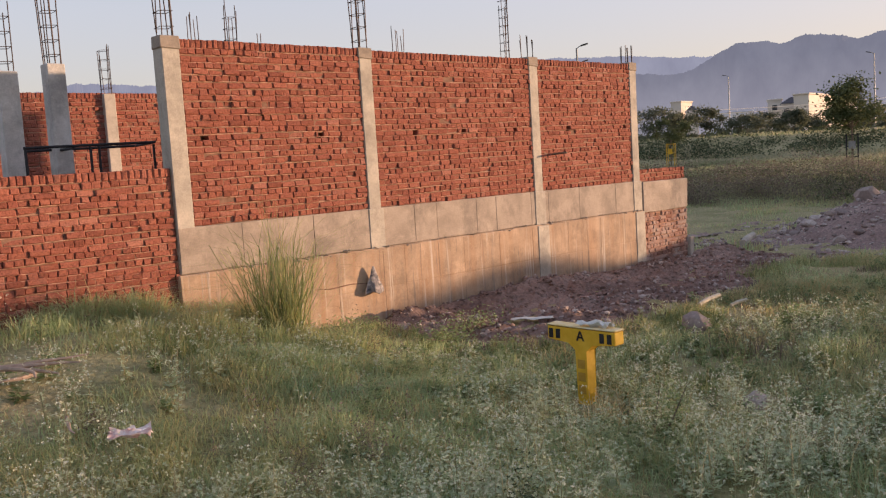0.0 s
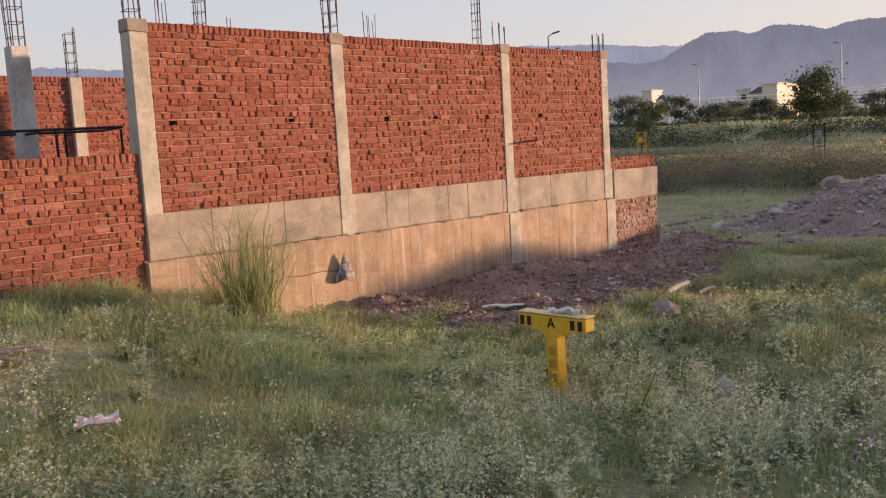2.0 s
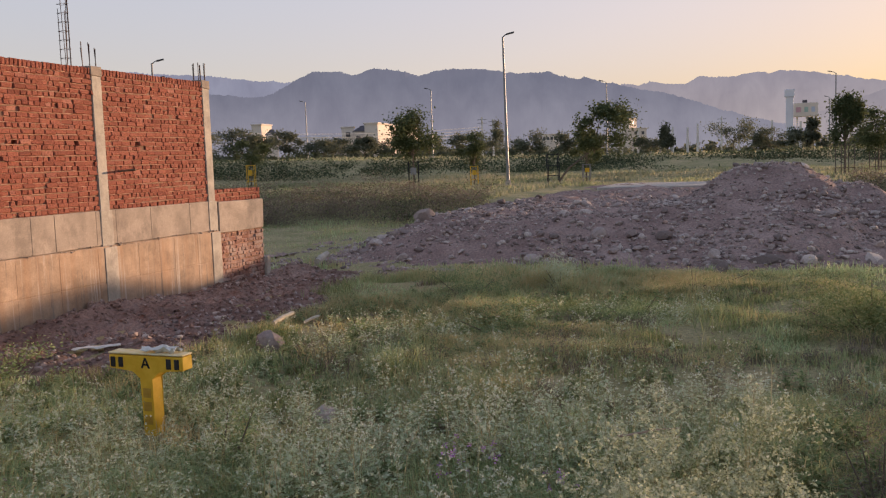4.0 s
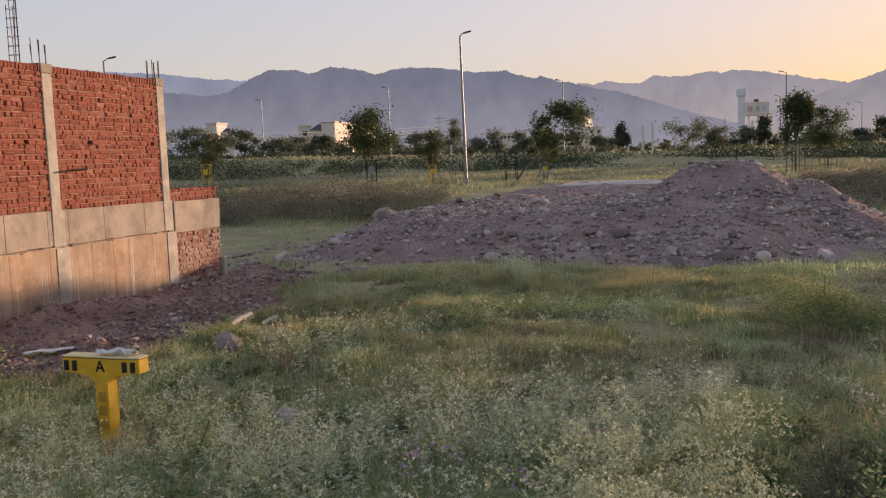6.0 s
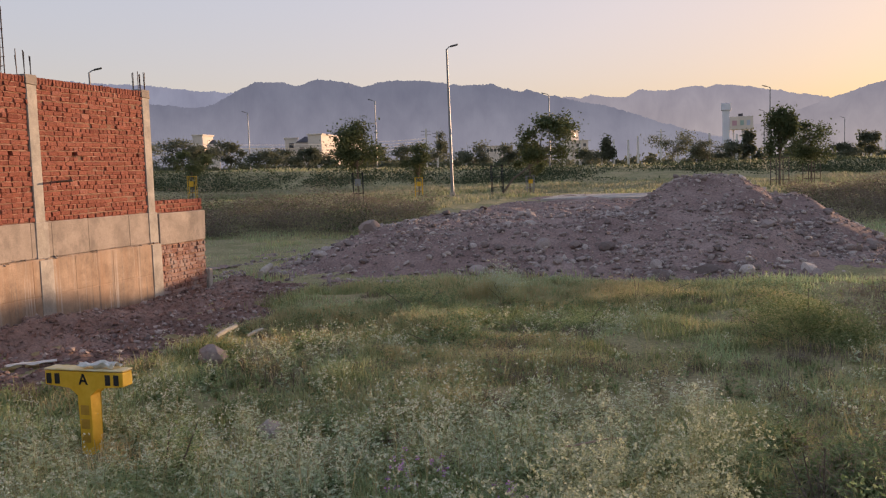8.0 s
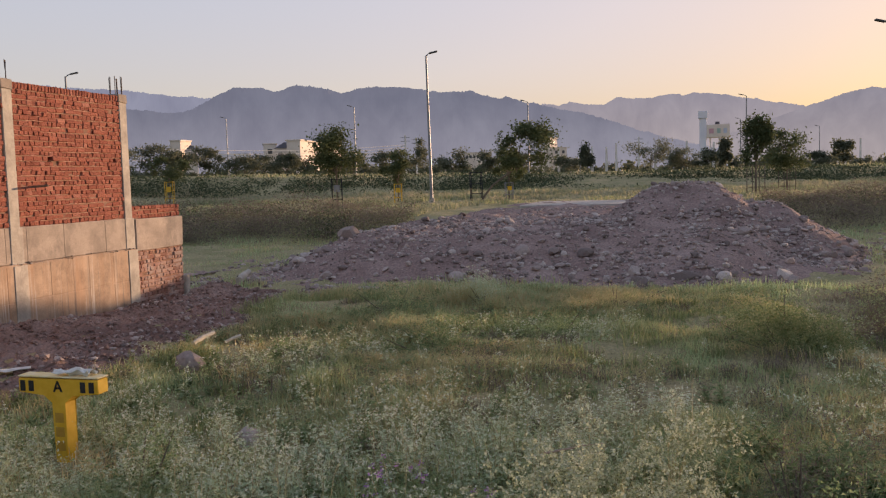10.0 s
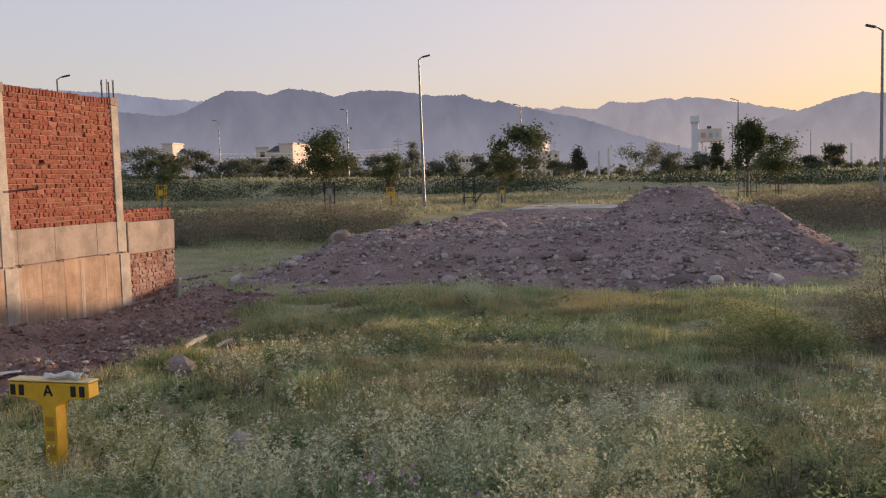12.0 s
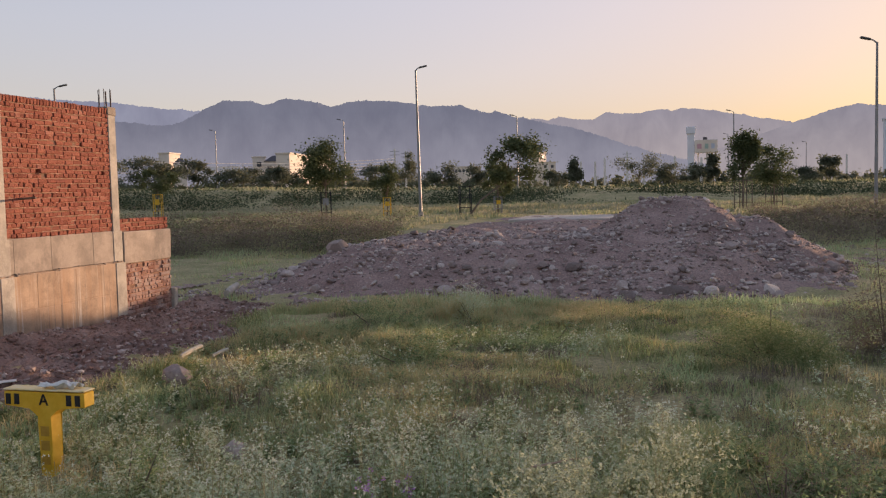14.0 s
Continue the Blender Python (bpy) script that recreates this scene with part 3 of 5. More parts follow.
def weeds(name, n, a0, a1, r0, r1, h, stems, per, mat_leaf, label, seed, bloom=1.0, leaf=0.045, want=None, head=0.015):
    """Bushy feathery weeds with small pale flower heads: stems, leaves and blooms, one object of stuff each."""
    rng = np.random.default_rng(seed)
    x, y = sector(n, a0, a1, r0, r1, rng)
    ok = open_field(x, y) & (rng.random(n) < np.clip(0.42 + 3.0 * N_A.fbm(x * 0.42 + seed, y * 0.42, 3), 0.02, 1))
    ok &= np.hypot(x - 0.95, y + 5.7) > 0.5                 # trodden clear before the marker
    if want is not None:
        ok &= want(x, y, rng)
    x, y = x[ok], y[ok]
    m = len(x)
    base = np.stack([x, y, ground_z(x, y)], 1)
    hp = h * rng.uniform(0.5, 1.25, m) * np.clip(1 + 1.5 * N_B.fbm(x * 0.7, y * 0.7, 2), 0.45, 1.7)
    B = np.repeat(base, stems, 0)
    H = np.repeat(hp, stems) * rng.uniform(0.6, 1.1, m * stems)
    a = rng.uniform(0, math.tau, m * stems)
    sp = H * np.abs(rng.normal(0.38, 0.2, m * stems))
    tip = B + np.stack([np.cos(a) * sp, np.sin(a) * sp, H], 1)
    d = tip - B
    u = rng.uniform(0.25, 1.0, (m * stems, per))
    jit = rng.normal(0, 1, (m * stems, per, 3)) * (0.035 + 0.10 * (H * 0.5)[:, None, None] * u[:, :, None])
    P = B[:, None] + d[:, None] * u[:, :, None] + jit
    V, F = leaves(P.reshape(-1, 3), leaf, rng, 0.1, 0.34)
    stuff(name, V, F, mat_leaf, label, "weeds")
    q = np.cross(d, rng.normal(size=d.shape))
    q /= np.linalg.norm(q, axis=1)[:, None]
    q *= 0.0035
    V = np.stack([B - q, B + q, tip], 1).reshape(-1, 3)
    F = (np.arange(len(B)) * 3)[:, None] + [0, 1, 2]
    stuff(name.replace("weeds", "weed") + "_stems", V, F, M_STEM, "thin dry stems of the field weeds", "weed stems")
    if bloom > 0:
        keep = rng.random(len(tip)) < bloom
        T = np.repeat(tip[keep], 7, 0) + rng.normal(0, head * 1.35, (keep.sum() * 7, 3))
        V, F = leaves(T, head, rng, 0, 0.9)
        stuff(name.replace("weeds", "weed") + "_blooms", V, F, M_BLOOM, "tiny off-white flower heads on the weeds", "flowers")


def rhombs(P, d, side, length, width):
    """One flat rhombus leaf from each point along d: two triangles."""
    L, w = np.asarray(length)[:, None], np.asarray(width)[:, None]
    V = np.stack([P, P + d * L * 0.5 + side * w * 0.5, P + d * L, P + d * L * 0.5 - side * w * 0.5], 1).reshape(-1, 3)
    k = (np.arange(len(P)) * 4)[:, None]
    return V, np.concatenate([k + [0, 1, 2], k + [0, 2, 3]], 0)


def joined(pieces):
    V, F, at = [], [], 0
    for v, f in pieces:
        V.append(v)
        F.append(f + at)
        at += len(v)
    return np.concatenate(V), np.concatenate(F)


def forbs(name, n, a0, a1, r0, r1, h, stems, per, leaf, mat_leaf, label, seed, heads=0, mat_head=None, head=0.012, want=None, clump=0.45, cover=0.5, spread=0.35):
    """Branching field weeds: bent stems, three-lobed leaves set round them, sprays of small flower heads at the tips."""
    rng = np.random.default_rng(seed)
    x, y = sector(n, a0, a1, r0, r1, rng)
    ok = open_field(x, y) & (rng.random(n) < np.clip(cover + 3.2 * N_A.fbm(x * clump + seed, y * clump, 3), 0.03, 1))
    ok &= np.hypot(x - 0.95, y + 5.7) > 0.42                 # trodden clear before the marker
    if want is not None:
        ok &= want(x, y, rng)
    x, y = x[ok], y[ok]
    m = len(x)
    hp = h * rng.uniform(0.5, 1.3, m)
    n_s = m * stems
    B = np.repeat(np.stack([x, y, ground_z(x, y) - 0.01], 1), stems, 0)
    H = np.repeat(hp, stems) * rng.uniform(0.55, 1.1, n_s)
    az = rng.uniform(0, math.tau, n_s)
    out = np.stack([np.cos(az), np.sin(az), 0 * az], 1) * (H * np.abs(rng.normal(spread, 0.15, n_s)))[:, None]
    sag = rng.uniform(0.3, 1.0, n_s)[:, None]

    def along(u):
        return B + out * (u * (1 - sag) + sag * u * u) + np.stack([0 * H, 0 * H, H], 1) * (u - 0.12 * sag * u * u)

    pieces = []
    for k in range(per):
        u = np.clip((k + rng.uniform(0.1, 0.9, n_s)) / per, 0.06, 0.97)[:, None]
        P = along(u)
        turn = az + k * 2.4 + rng.normal(0, 0.4, n_s)
        lift = rng.normal(0.12, 0.35, n_s)
        d = np.stack([np.cos(turn) * np.cos(lift), np.sin(turn) * np.cos(lift), np.sin(lift)], 1)
        side = np.stack([-np.sin(turn), np.cos(turn), rng.normal(0, 0.35, n_s)], 1)
        side /= np.linalg.norm(side, axis=1)[:, None]
        L = leaf * (1.3 - 0.85 * u[:, 0]) * rng.uniform(0.6, 1.25, n_s)
        pieces.append(rhombs(P, d, side, L, L * 0.3))
        for sgn in (-1, 1):
            e = d * 0.75 + side * sgn * 0.66
            pieces.append(rhombs(P + d * (L * 0.3)[:, None], e, side, L * 0.5, L * 0.2))
    V, F = joined(pieces)
    stuff(name, V, F, mat_leaf, label, "weeds")
    q = np.stack([-np.sin(az), np.cos(az), 0 * az], 1) * 0.0032
    a, b, c = along(np.full((n_s, 1), 0.0)), along(np.full((n_s, 1), 0.55)), along(np.full((n_s, 1), 1.0))
    V = np.stack([a - q, a + q, b + q * 0.8, b - q * 0.8, c], 1).reshape(-1, 3)
    k = (np.arange(n_s) * 5)[:, None]
    F = np.concatenate([k + [0, 1, 2], k + [0, 2, 3], k + [3, 2, 4]], 0)
    plural = name.replace("weeds", "weed")
    stuff(plural + "_stems", V, F, M_STEM, "thin dry stems of the field weeds", "weed stems")
    if heads:
        T = np.repeat(along(np.ones((n_s, 1))), heads, 0)
        off = rng.normal(0, 1, T.shape) * (0.045, 0.045, 0.03) * np.repeat(H / 0.5, heads)[:, None]
        off[:, 2] -= np.hypot(off[:, 0], off[:, 1]) * 0.4
        C = np.repeat(T + off, 4, 0) + rng.normal(0, head * 0.35, (len(T) * 4, 3))
        V, F = leaves(C, head, rng, -0.3, 0.9)
        stuff(plural + "_blooms", V, F, mat_head or M_BLOOM, "tiny off-white flower heads on the weeds", "flowers")


def bush_points(center, rad, n, rng, lumps=9):
    """Points in a lumpy low crown."""
    c = rng.normal(0, 0.42, (lumps, 3))
    c[:, 2] = np.abs(c[:, 2]) * 0.9
    which = rng.integers(0, lumps, n)
    p = c[which] + rng.normal(0, 0.24, (n, 3))
    p[:, 2] = np.abs(p[:, 2])
    return np.asarray(center) + p * np.asarray(rad)


def bush(name, x, y, rx, ry, h, n, leaf, mat, label, seed, narrow=0.45, category="bush"):
    rng = np.random.default_rng(seed)
    z = float(ground_z(x, y))
    P = bush_points((0, 0, 0), (rx, ry, h), n, rng)
    ob = thing(name, (x, y, z - 0.03), label, category)
    V, F = leaves(P, leaf, rng, 0.0, narrow)
    np_part("foliage", V, F, mat, ob)
    bm = bmesh.new()
    for k in range(12):
        p = P[rng.integers(0, n)]
        rod(bm, (p[0] * 0.25, p[1] * 0.25, 0), p, 0.012, 0.004, 4)
    part("brushwood", bm, M_BARK, ob)
    return ob


def tree(x, y, h, crown_w, crown_h, label, seed, leaf=0.16, n=1600, lean=(0, 0), group="young roadside trees", mat=None, guard=None, lumps=11, z=None):
    """A tapered, forked trunk and a ragged crown of leaf clumps."""
    rng, r = np.random.default_rng(seed), random.Random(seed)
    z = float(ground_z(x, y)) if z is None else z
    ob = thing("tree", (x, y, z - 0.05), label, "tree", group)
    fork = h - crown_h * 0.8
    top = Vector((lean[0], lean[1], fork))
    bm = bmesh.new()
    k = max(0.035, h * 0.012)
    tube(bm, [(0, 0, 0), (lean[0] * 0.35 + r.gauss(0, 0.03), lean[1] * 0.35, fork * 0.5), top], [k * 1.3, k, k * 0.75], 8)
    part("trunk", bm, M_BARK, ob)
    cent = []
    for i in range(lumps):
        a, u = r.uniform(0, math.tau), r.random()
        rad = crown_w * 0.5 * math.sqrt(r.random()) * (0.45 + 0.6 * math.sin(math.pi * min(1, 0.15 + 0.85 * u)))
        cent.append(Vector((top.x + lean[0] * u * 0.6 + rad * math.cos(a), top.y + lean[1] * u * 0.6 + rad * math.sin(a), fork + crown_h * (0.02 + 0.72 * u))))
    for c in cent[: min(lumps, 9)]:
        bm = bmesh.new()
        mid = top.lerp(c, 0.55) + Vector((r.gauss(0, 0.06), r.gauss(0, 0.06), 0.05))
        tube(bm, [top - Vector((0, 0, r.random() * 0.3)), mid, c], [k * 0.5, k * 0.3, k * 0.12], 5)
        part("limb", bm, M_BARK, ob)
    n = int(n * 2.2)
    which = rng.integers(0, lumps, n)
    scale = np.array([r.uniform(0.55, 1.15) for _ in range(lumps)])
    P = np.array(cent)[which] + rng.normal(0, 1, (n, 3)) * (np.array([crown_w * 0.13, crown_w * 0.13, crown_h * 0.10]) * scale[which][:, None])
    V, F = leaves(P, leaf * 1.2, rng, 0.4, 0.6)
    np_part("crown", V, F, mat or M_TREE, ob)
    return ob


def tree_guard(x, y, h, w, mat, plate, label, lean=0.0):
    """Four uprights, three hoops and a small plate round a sapling."""
    z = float(ground_z(x, y))
    ob = thing("tree_guard", (x, y, z - 0.03), label, "tree guard", "guards round the saplings", rz=20)
    for sx in (-1, 1):
        for sy in (-1, 1):
            bm = bmesh.new()
            rod(bm, (sx * w / 2, sy * w / 2, 0), (sx * w / 2 + lean, sy * w / 2, h), 0.03, 0.03, 5)
            part("upright", bm, mat, ob)
    for k in (0.3, 0.62, 0.97):
        bm = bmesh.new()
        c = [(sx * w / 2 + lean * k, sy * w / 2, h * k) for sx, sy in ((-1, -1), (1, -1), (1, 1), (-1, 1))]
        for p, q in zip(c, c[1:] + c[:1]):
            rod(bm, p, q, 0.02, 0.02, 4)
        part("hoop", bm, mat, ob)
    if plate:
        bm = bmesh.new()
        box(bm, -w / 2 - 0.05, -w * 0.3, h * 0.55, -w / 2 - 0.03, w * 0.3, h * 0.78, 0.004)
        part("plate", bm, plate, ob, "small painted plate")
    return ob


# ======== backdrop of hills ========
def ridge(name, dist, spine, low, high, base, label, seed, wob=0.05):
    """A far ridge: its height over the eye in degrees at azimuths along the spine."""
    az = np.arange(spine[0][0], spine[-1][0], 0.03)
    el = np.interp(az, [p[0] for p in spine], [p[1] for p in spine])
    nz = Noise2(seed)
    el = el + 1.6 * wob * nz.fbm(az * 1.6, az * 0, 6) + 0.05 * nz.fbm(az * 9, az * 0 + 5, 3) + 0.16 * np.clip(nz.fbm(az * 17, az * 0 + 2, 2) - 0.16, 0, None) * (nz.at(az * 1.3, az * 0 + 8) > -0.05)
    rows = []
    for k, (back, f) in enumerate(((0.0, 0.0), (60.0, 0.35), (140.0, 0.7), (200.0, 1.0), (420.0, 0.55))):
        d = dist + back + 70 * nz.fbm(az * 0.8, az * 0 + k, 4)
        x, y = EYE_XY[0] + d * np.sin(np.radians(az)), EYE_XY[1] + d * np.cos(np.radians(az))
        top = 1.6 + (dist + 200) * np.tan(np.radians(el))
        rows.append(np.stack([x, y, base + (top - base) * (f + (0.06 * nz.fbm(az * 1.6, az * 0 + k, 4) if 0 < f < 1 else 0))], 1))
    V = np.stack(rows, 0)
    idx = np.arange(V.shape[0] * V.shape[1]).reshape(V.shape[:2])
    F = np.stack([idx[:-1, :-1], idx[:-1, 1:], idx[1:, 1:], idx[1:, :-1]], -1).reshape(-1, 4)
    # Haze is painted in: a near-black surface emits low to high by height.
    m = Mat(name + "_painted_haze", 1.0, 0, 0.0)
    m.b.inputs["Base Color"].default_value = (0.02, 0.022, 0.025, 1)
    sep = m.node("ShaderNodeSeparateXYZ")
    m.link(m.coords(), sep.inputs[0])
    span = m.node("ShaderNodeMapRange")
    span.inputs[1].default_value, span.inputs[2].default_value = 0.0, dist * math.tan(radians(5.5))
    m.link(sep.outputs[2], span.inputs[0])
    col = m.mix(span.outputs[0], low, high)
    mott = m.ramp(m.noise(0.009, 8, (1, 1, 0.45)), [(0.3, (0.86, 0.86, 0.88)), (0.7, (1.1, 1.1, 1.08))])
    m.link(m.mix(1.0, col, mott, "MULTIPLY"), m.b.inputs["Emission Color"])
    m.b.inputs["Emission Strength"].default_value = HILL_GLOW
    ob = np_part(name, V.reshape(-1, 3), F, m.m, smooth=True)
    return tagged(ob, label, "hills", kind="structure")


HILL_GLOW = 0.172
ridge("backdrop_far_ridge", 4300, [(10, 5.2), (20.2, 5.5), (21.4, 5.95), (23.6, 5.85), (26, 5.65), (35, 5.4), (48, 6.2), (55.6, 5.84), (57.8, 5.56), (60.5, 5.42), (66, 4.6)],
      (0.36, 0.35, 0.42), (0.30, 0.30, 0.40), 0, "pale blue far mountain ridge, evening haze put into its emission colour", 31)
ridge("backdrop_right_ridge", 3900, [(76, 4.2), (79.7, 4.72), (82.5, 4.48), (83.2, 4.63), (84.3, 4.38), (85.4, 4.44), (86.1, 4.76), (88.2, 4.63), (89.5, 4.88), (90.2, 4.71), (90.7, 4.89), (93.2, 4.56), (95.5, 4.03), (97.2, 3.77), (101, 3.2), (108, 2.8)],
      (0.50, 0.42, 0.42), (0.33, 0.30, 0.36), 0, "mauve mountain ridge, haze and evening glow put into its emission colour", 33)
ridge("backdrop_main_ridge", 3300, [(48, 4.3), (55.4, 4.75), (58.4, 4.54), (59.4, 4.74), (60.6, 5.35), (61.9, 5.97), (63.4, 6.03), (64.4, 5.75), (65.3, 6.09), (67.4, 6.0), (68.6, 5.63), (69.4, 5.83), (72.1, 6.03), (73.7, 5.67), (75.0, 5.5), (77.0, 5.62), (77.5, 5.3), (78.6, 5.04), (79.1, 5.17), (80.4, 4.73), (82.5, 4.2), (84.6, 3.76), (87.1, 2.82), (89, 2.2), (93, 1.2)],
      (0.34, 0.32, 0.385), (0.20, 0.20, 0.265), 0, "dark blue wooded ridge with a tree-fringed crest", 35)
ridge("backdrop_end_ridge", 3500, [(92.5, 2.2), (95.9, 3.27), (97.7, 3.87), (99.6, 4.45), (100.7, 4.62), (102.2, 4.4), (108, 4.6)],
      (0.46, 0.39, 0.40), (0.29, 0.27, 0.33), 0, "mauve ridge end, evening haze put into its emission colour", 37)


def at_bearing(az, r):
    return EYE_XY[0] + r * math.sin(radians(az)), EYE_XY[1] + r * math.cos(radians(az))


# ======== street lamps and poles ========
M_GALV = plain_material("galvanised_steel", (0.2, 0.205, 0.215), (0.29, 0.29, 0.3), 5, 0.5, 0.3, 0.1)
M_HEADS = plain_material("lamp_housing", (0.06, 0.06, 0.065), (0.1, 0.1, 0.1), 8, 0.5, 0.2, 0)


def street_lamp(x, y, h, arm=1.0, turn=0.0, lean=0.0, label="grey steel street lamp with one short arm"):
    ob = thing("street_lamp", (x, y, float(ground_z(x, y)) - 0.05), label, "street lamp", "street lamps", rz=turn)
    bm = bmesh.new()
    tube(bm, [(0, 0, 0), (lean * h * 0.5, 0, h * 0.5), (lean * h, 0, h)], [0.11, 0.085, 0.06], 10)
    part("pole", bm, M_GALV, ob)
    bm = bmesh.new()
    rod(bm, (0, 0, 0), (0, 0, 0.35), 0.2, 0.18, 8)
    part("base", bm, M_CONC, ob, "concrete footing")
    bm = bmesh.new()
    tube(bm, [(lean * h, 0, h - 0.05), (lean * h + arm * 0.3, 0, h + 0.12), (lean * h + arm * 0.7, 0, h + 0.2)], [0.045, 0.04, 0.035], 6)
    part("arm", bm, M_GALV, ob)
    bm = bmesh.new()
    box(bm, 0, -0.13, -0.05, 0.56, 0.13, 0.06, 0.03)
    bmesh.ops.transform(bm, verts=bm.verts[:], matrix=pose(lean * h + arm * 0.45, 0, h + 0.15, 0, -14, 0))
    part("lamp_head", bm, M_HEADS, ob, "dark lamp housing, unlit")
    return ob


street_lamp(51.7, 5.34, 9.75, 0.5, -60, -0.012, "tall grey steel street lamp leaning slightly beside the fill")
street_lamp(48.2, 30.7, 9.5 - float(ground_z(48.2, 30.7)), 0.7, -52, 0.0, "tall grey steel street lamp behind the brick wall")
street_lamp(47.95, -21.89, 9.3, 0.8, 100, 0.0, "tall grey steel street lamp beside the grass strip")
for az, r, h in ((61.4, 149, 9.5), (80.5, 114, 9.3), (93.8, 120, 9.4), (69.4, 125, 9.6), (93.47, 170, 9.2), (97.9, 215, 9.2), (52.4, 88, 9.9)):
    x, y = at_bearing(az, r)
    street_lamp(x, y, h, 0.9, 170 - az if az > 55 else -50, 0.0, "thin grey street lamp on the far road")


def post(az, r, h, label, cross=False):
    x, y = at_bearing(az, r)
    ob = thing("utility_pole", (x, y, float(ground_z(x, y)) - 0.1), label, "pole", "poles along the far road", rz=-az)
    bm = bmesh.new()
    rod(bm, (0, 0, 0), (0, 0, h), 0.23, 0.16, 7)
    part("shaft", bm, M_WHITE, ob)
    if cross:
        for k in (0.93, 0.84):
            bm = bmesh.new()
            box(bm, -0.9, -0.06, h * k, 0.9, 0.06, h * k + 0.1, 0.01)
            part("crossarm", bm, M_GALV, ob)


for az, r, h, c in ((84.5, 150, 4.6, False), (85.4, 150, 4.5, False), (86.0, 150, 5.0, False), (83.75, 160, 3.9, False), (72.6, 170, 7.6, True), (73.3, 175, 7.4, True), (87.4, 190, 7.6, True),
                    (88.4, 165, 4.6, False), (98.9, 190, 5.5, False), (99.3, 200, 5.2, False), (79.2, 180, 4.8, False), (100.1, 185, 5.4, False), (81.4, 150, 4.6, False), (82.4, 155, 4.4, False), (90.3, 150, 5.0, False), (95.3, 170, 5.6, False), (91.9, 150, 4.6, False)):
    post(az, r, h, "pale concrete pole on the far road", c)


def cable(a, b, sag):
    bm = bmesh.new()
    a, b = Vector(a), Vector(b)
    across = (b - a).cross(Vector((0, 0, 1))).normalized() * 0.03
    rings = []
    for i in range(17):
        u = i / 16
        p = a.lerp(b, u) - Vector((0, 0, sag * 4 * u * (1 - u)))
        rings.append([bm.verts.new(p + q) for q in (across, Vector((0, 0, 0.03)), -across, Vector((0, 0, -0.03)))])
    for r0, r1 in zip(rings, rings[1:]):
        for i in range(4):
            j = (i + 1) % 4
            bm.faces.new((r0[i], r0[j], r1[j], r1[i]))
    bm.faces.new(rings[0][::-1])
    bm.faces.new(rings[-1])
    tagged(part("overhead_cable", bm, M_WHITE), "thin overhead cable between far poles", "cable", "overhead cables")


for k in range(4):
    x0, y0 = at_bearing(52, 118)
    x1, y1 = at_bearing(72.6, 168)
    cable((x0, y0, 7.0 - 0.55 * k), (x1, y1, 8.2 - 0.5 * k), 0.9)

# ======== far buildings ========
M_WALLW = plain_material("white_render", (0.6, 0.53, 0.47), (0.72, 0.64, 0.57), 0.3, 0.9, 0, 0)
M_WALLB = plain_material("bluish_render", (0.6, 0.62, 0.7), (0.7, 0.71, 0.77), 0.2, 0.9, 0, 0)
M_ROOF = plain_material("dark_roof", (0.07, 0.065, 0.075), (0.11, 0.1, 0.11), 0.5, 0.8, 0, 0)
M_GLASSY = plain_material("dark_window", (0.05, 0.055, 0.065), (0.08, 0.08, 0.09), 0.5, 0.3, 0, 0)


def house(az, r, w, d, el0, h, mat, label, storeys=1, windows=3, roof="flat", turn=0.0):
    x, y = at_bearing(az, r)
    z = float(ground_z(x, y)) - 0.2
    top = 1.6 + r * math.tan(radians(el0)) - z
    ob = thing("house", (x, y, z), label, "building", "far buildings", rz=-az + turn)
    bm = bmesh.new()
    box(bm, -w / 2, -d / 2, 0, w / 2, d / 2, top, 0.05)
    part("wall", bm, mat, ob)
    bm = bmesh.new()
    if roof == "flat":
        box(bm, -w / 2 - 0.25, -d / 2 - 0.25, top + 0.002, w / 2 + 0.25, d / 2 + 0.25, top + 0.35, 0.05)
    else:
        r4 = bmesh.ops.create_cone(bm, cap_ends=True, segments=4, radius1=w * 0.78, radius2=w * 0.1, depth=h)
        bmesh.ops.rotate(bm, verts=r4["verts"], cent=(0, 0, 0), matrix=Matrix.Rotation(radians(45), 3, "Z"))
        bmesh.ops.translate(bm, verts=r4["verts"], vec=(0, 0, top + h / 2))
    part("roof", bm, M_ROOF if roof != "flat" else mat, ob)
    for s in range(storeys):
        for k in range(windows):
            bm = bmesh.new()
            cx, cz = (k + 0.5) / windows * w - w / 2, top - 1.9 - s * 3.2
            if cz > 0.8:
                box(bm, cx - 0.6, -d / 2 - 0.06, cz - 0.7, cx + 0.6, -d / 2 + 0.05, cz + 0.7, 0.02)
                part("window", bm, M_GLASSY, ob)
            else:
                bm.free()
    return ob


house(66.9, 250, 44, 3.5, 2.45, 0, M_WALLW, "large cream-white rendered building catching the last sun", 1, 0, turn=75)
house(64.0, 245, 3.4, 4, 2.45, 0, M_WALLW, "small pale open pavilion block with a flat roof", 1, 1)
house(64.95, 240, 5.0, 5, 2.2, 1.6, M_WALLW, "low pale building under a dark pitched roof", 1, 2, "pitched")
house(58.6, 260, 7, 3, 2.75, 0, M_WALLW, "small white house block among the trees", 1, 1, turn=65)
house(59.2, 255, 3.4, 5, 2.15, 1.6, M_WALLW, "small white gabled house among the trees", 1, 1, "pitched")
house(61.4, 300, 14, 8, 1.9, 0, M_WALLB, "long low bluish shed behind the trees", 1, 0)
house(81.9, 420, 8, 3, 2.4, 0, M_WALLW, "pale block tower far across the plain", 2, 1, turn=65)
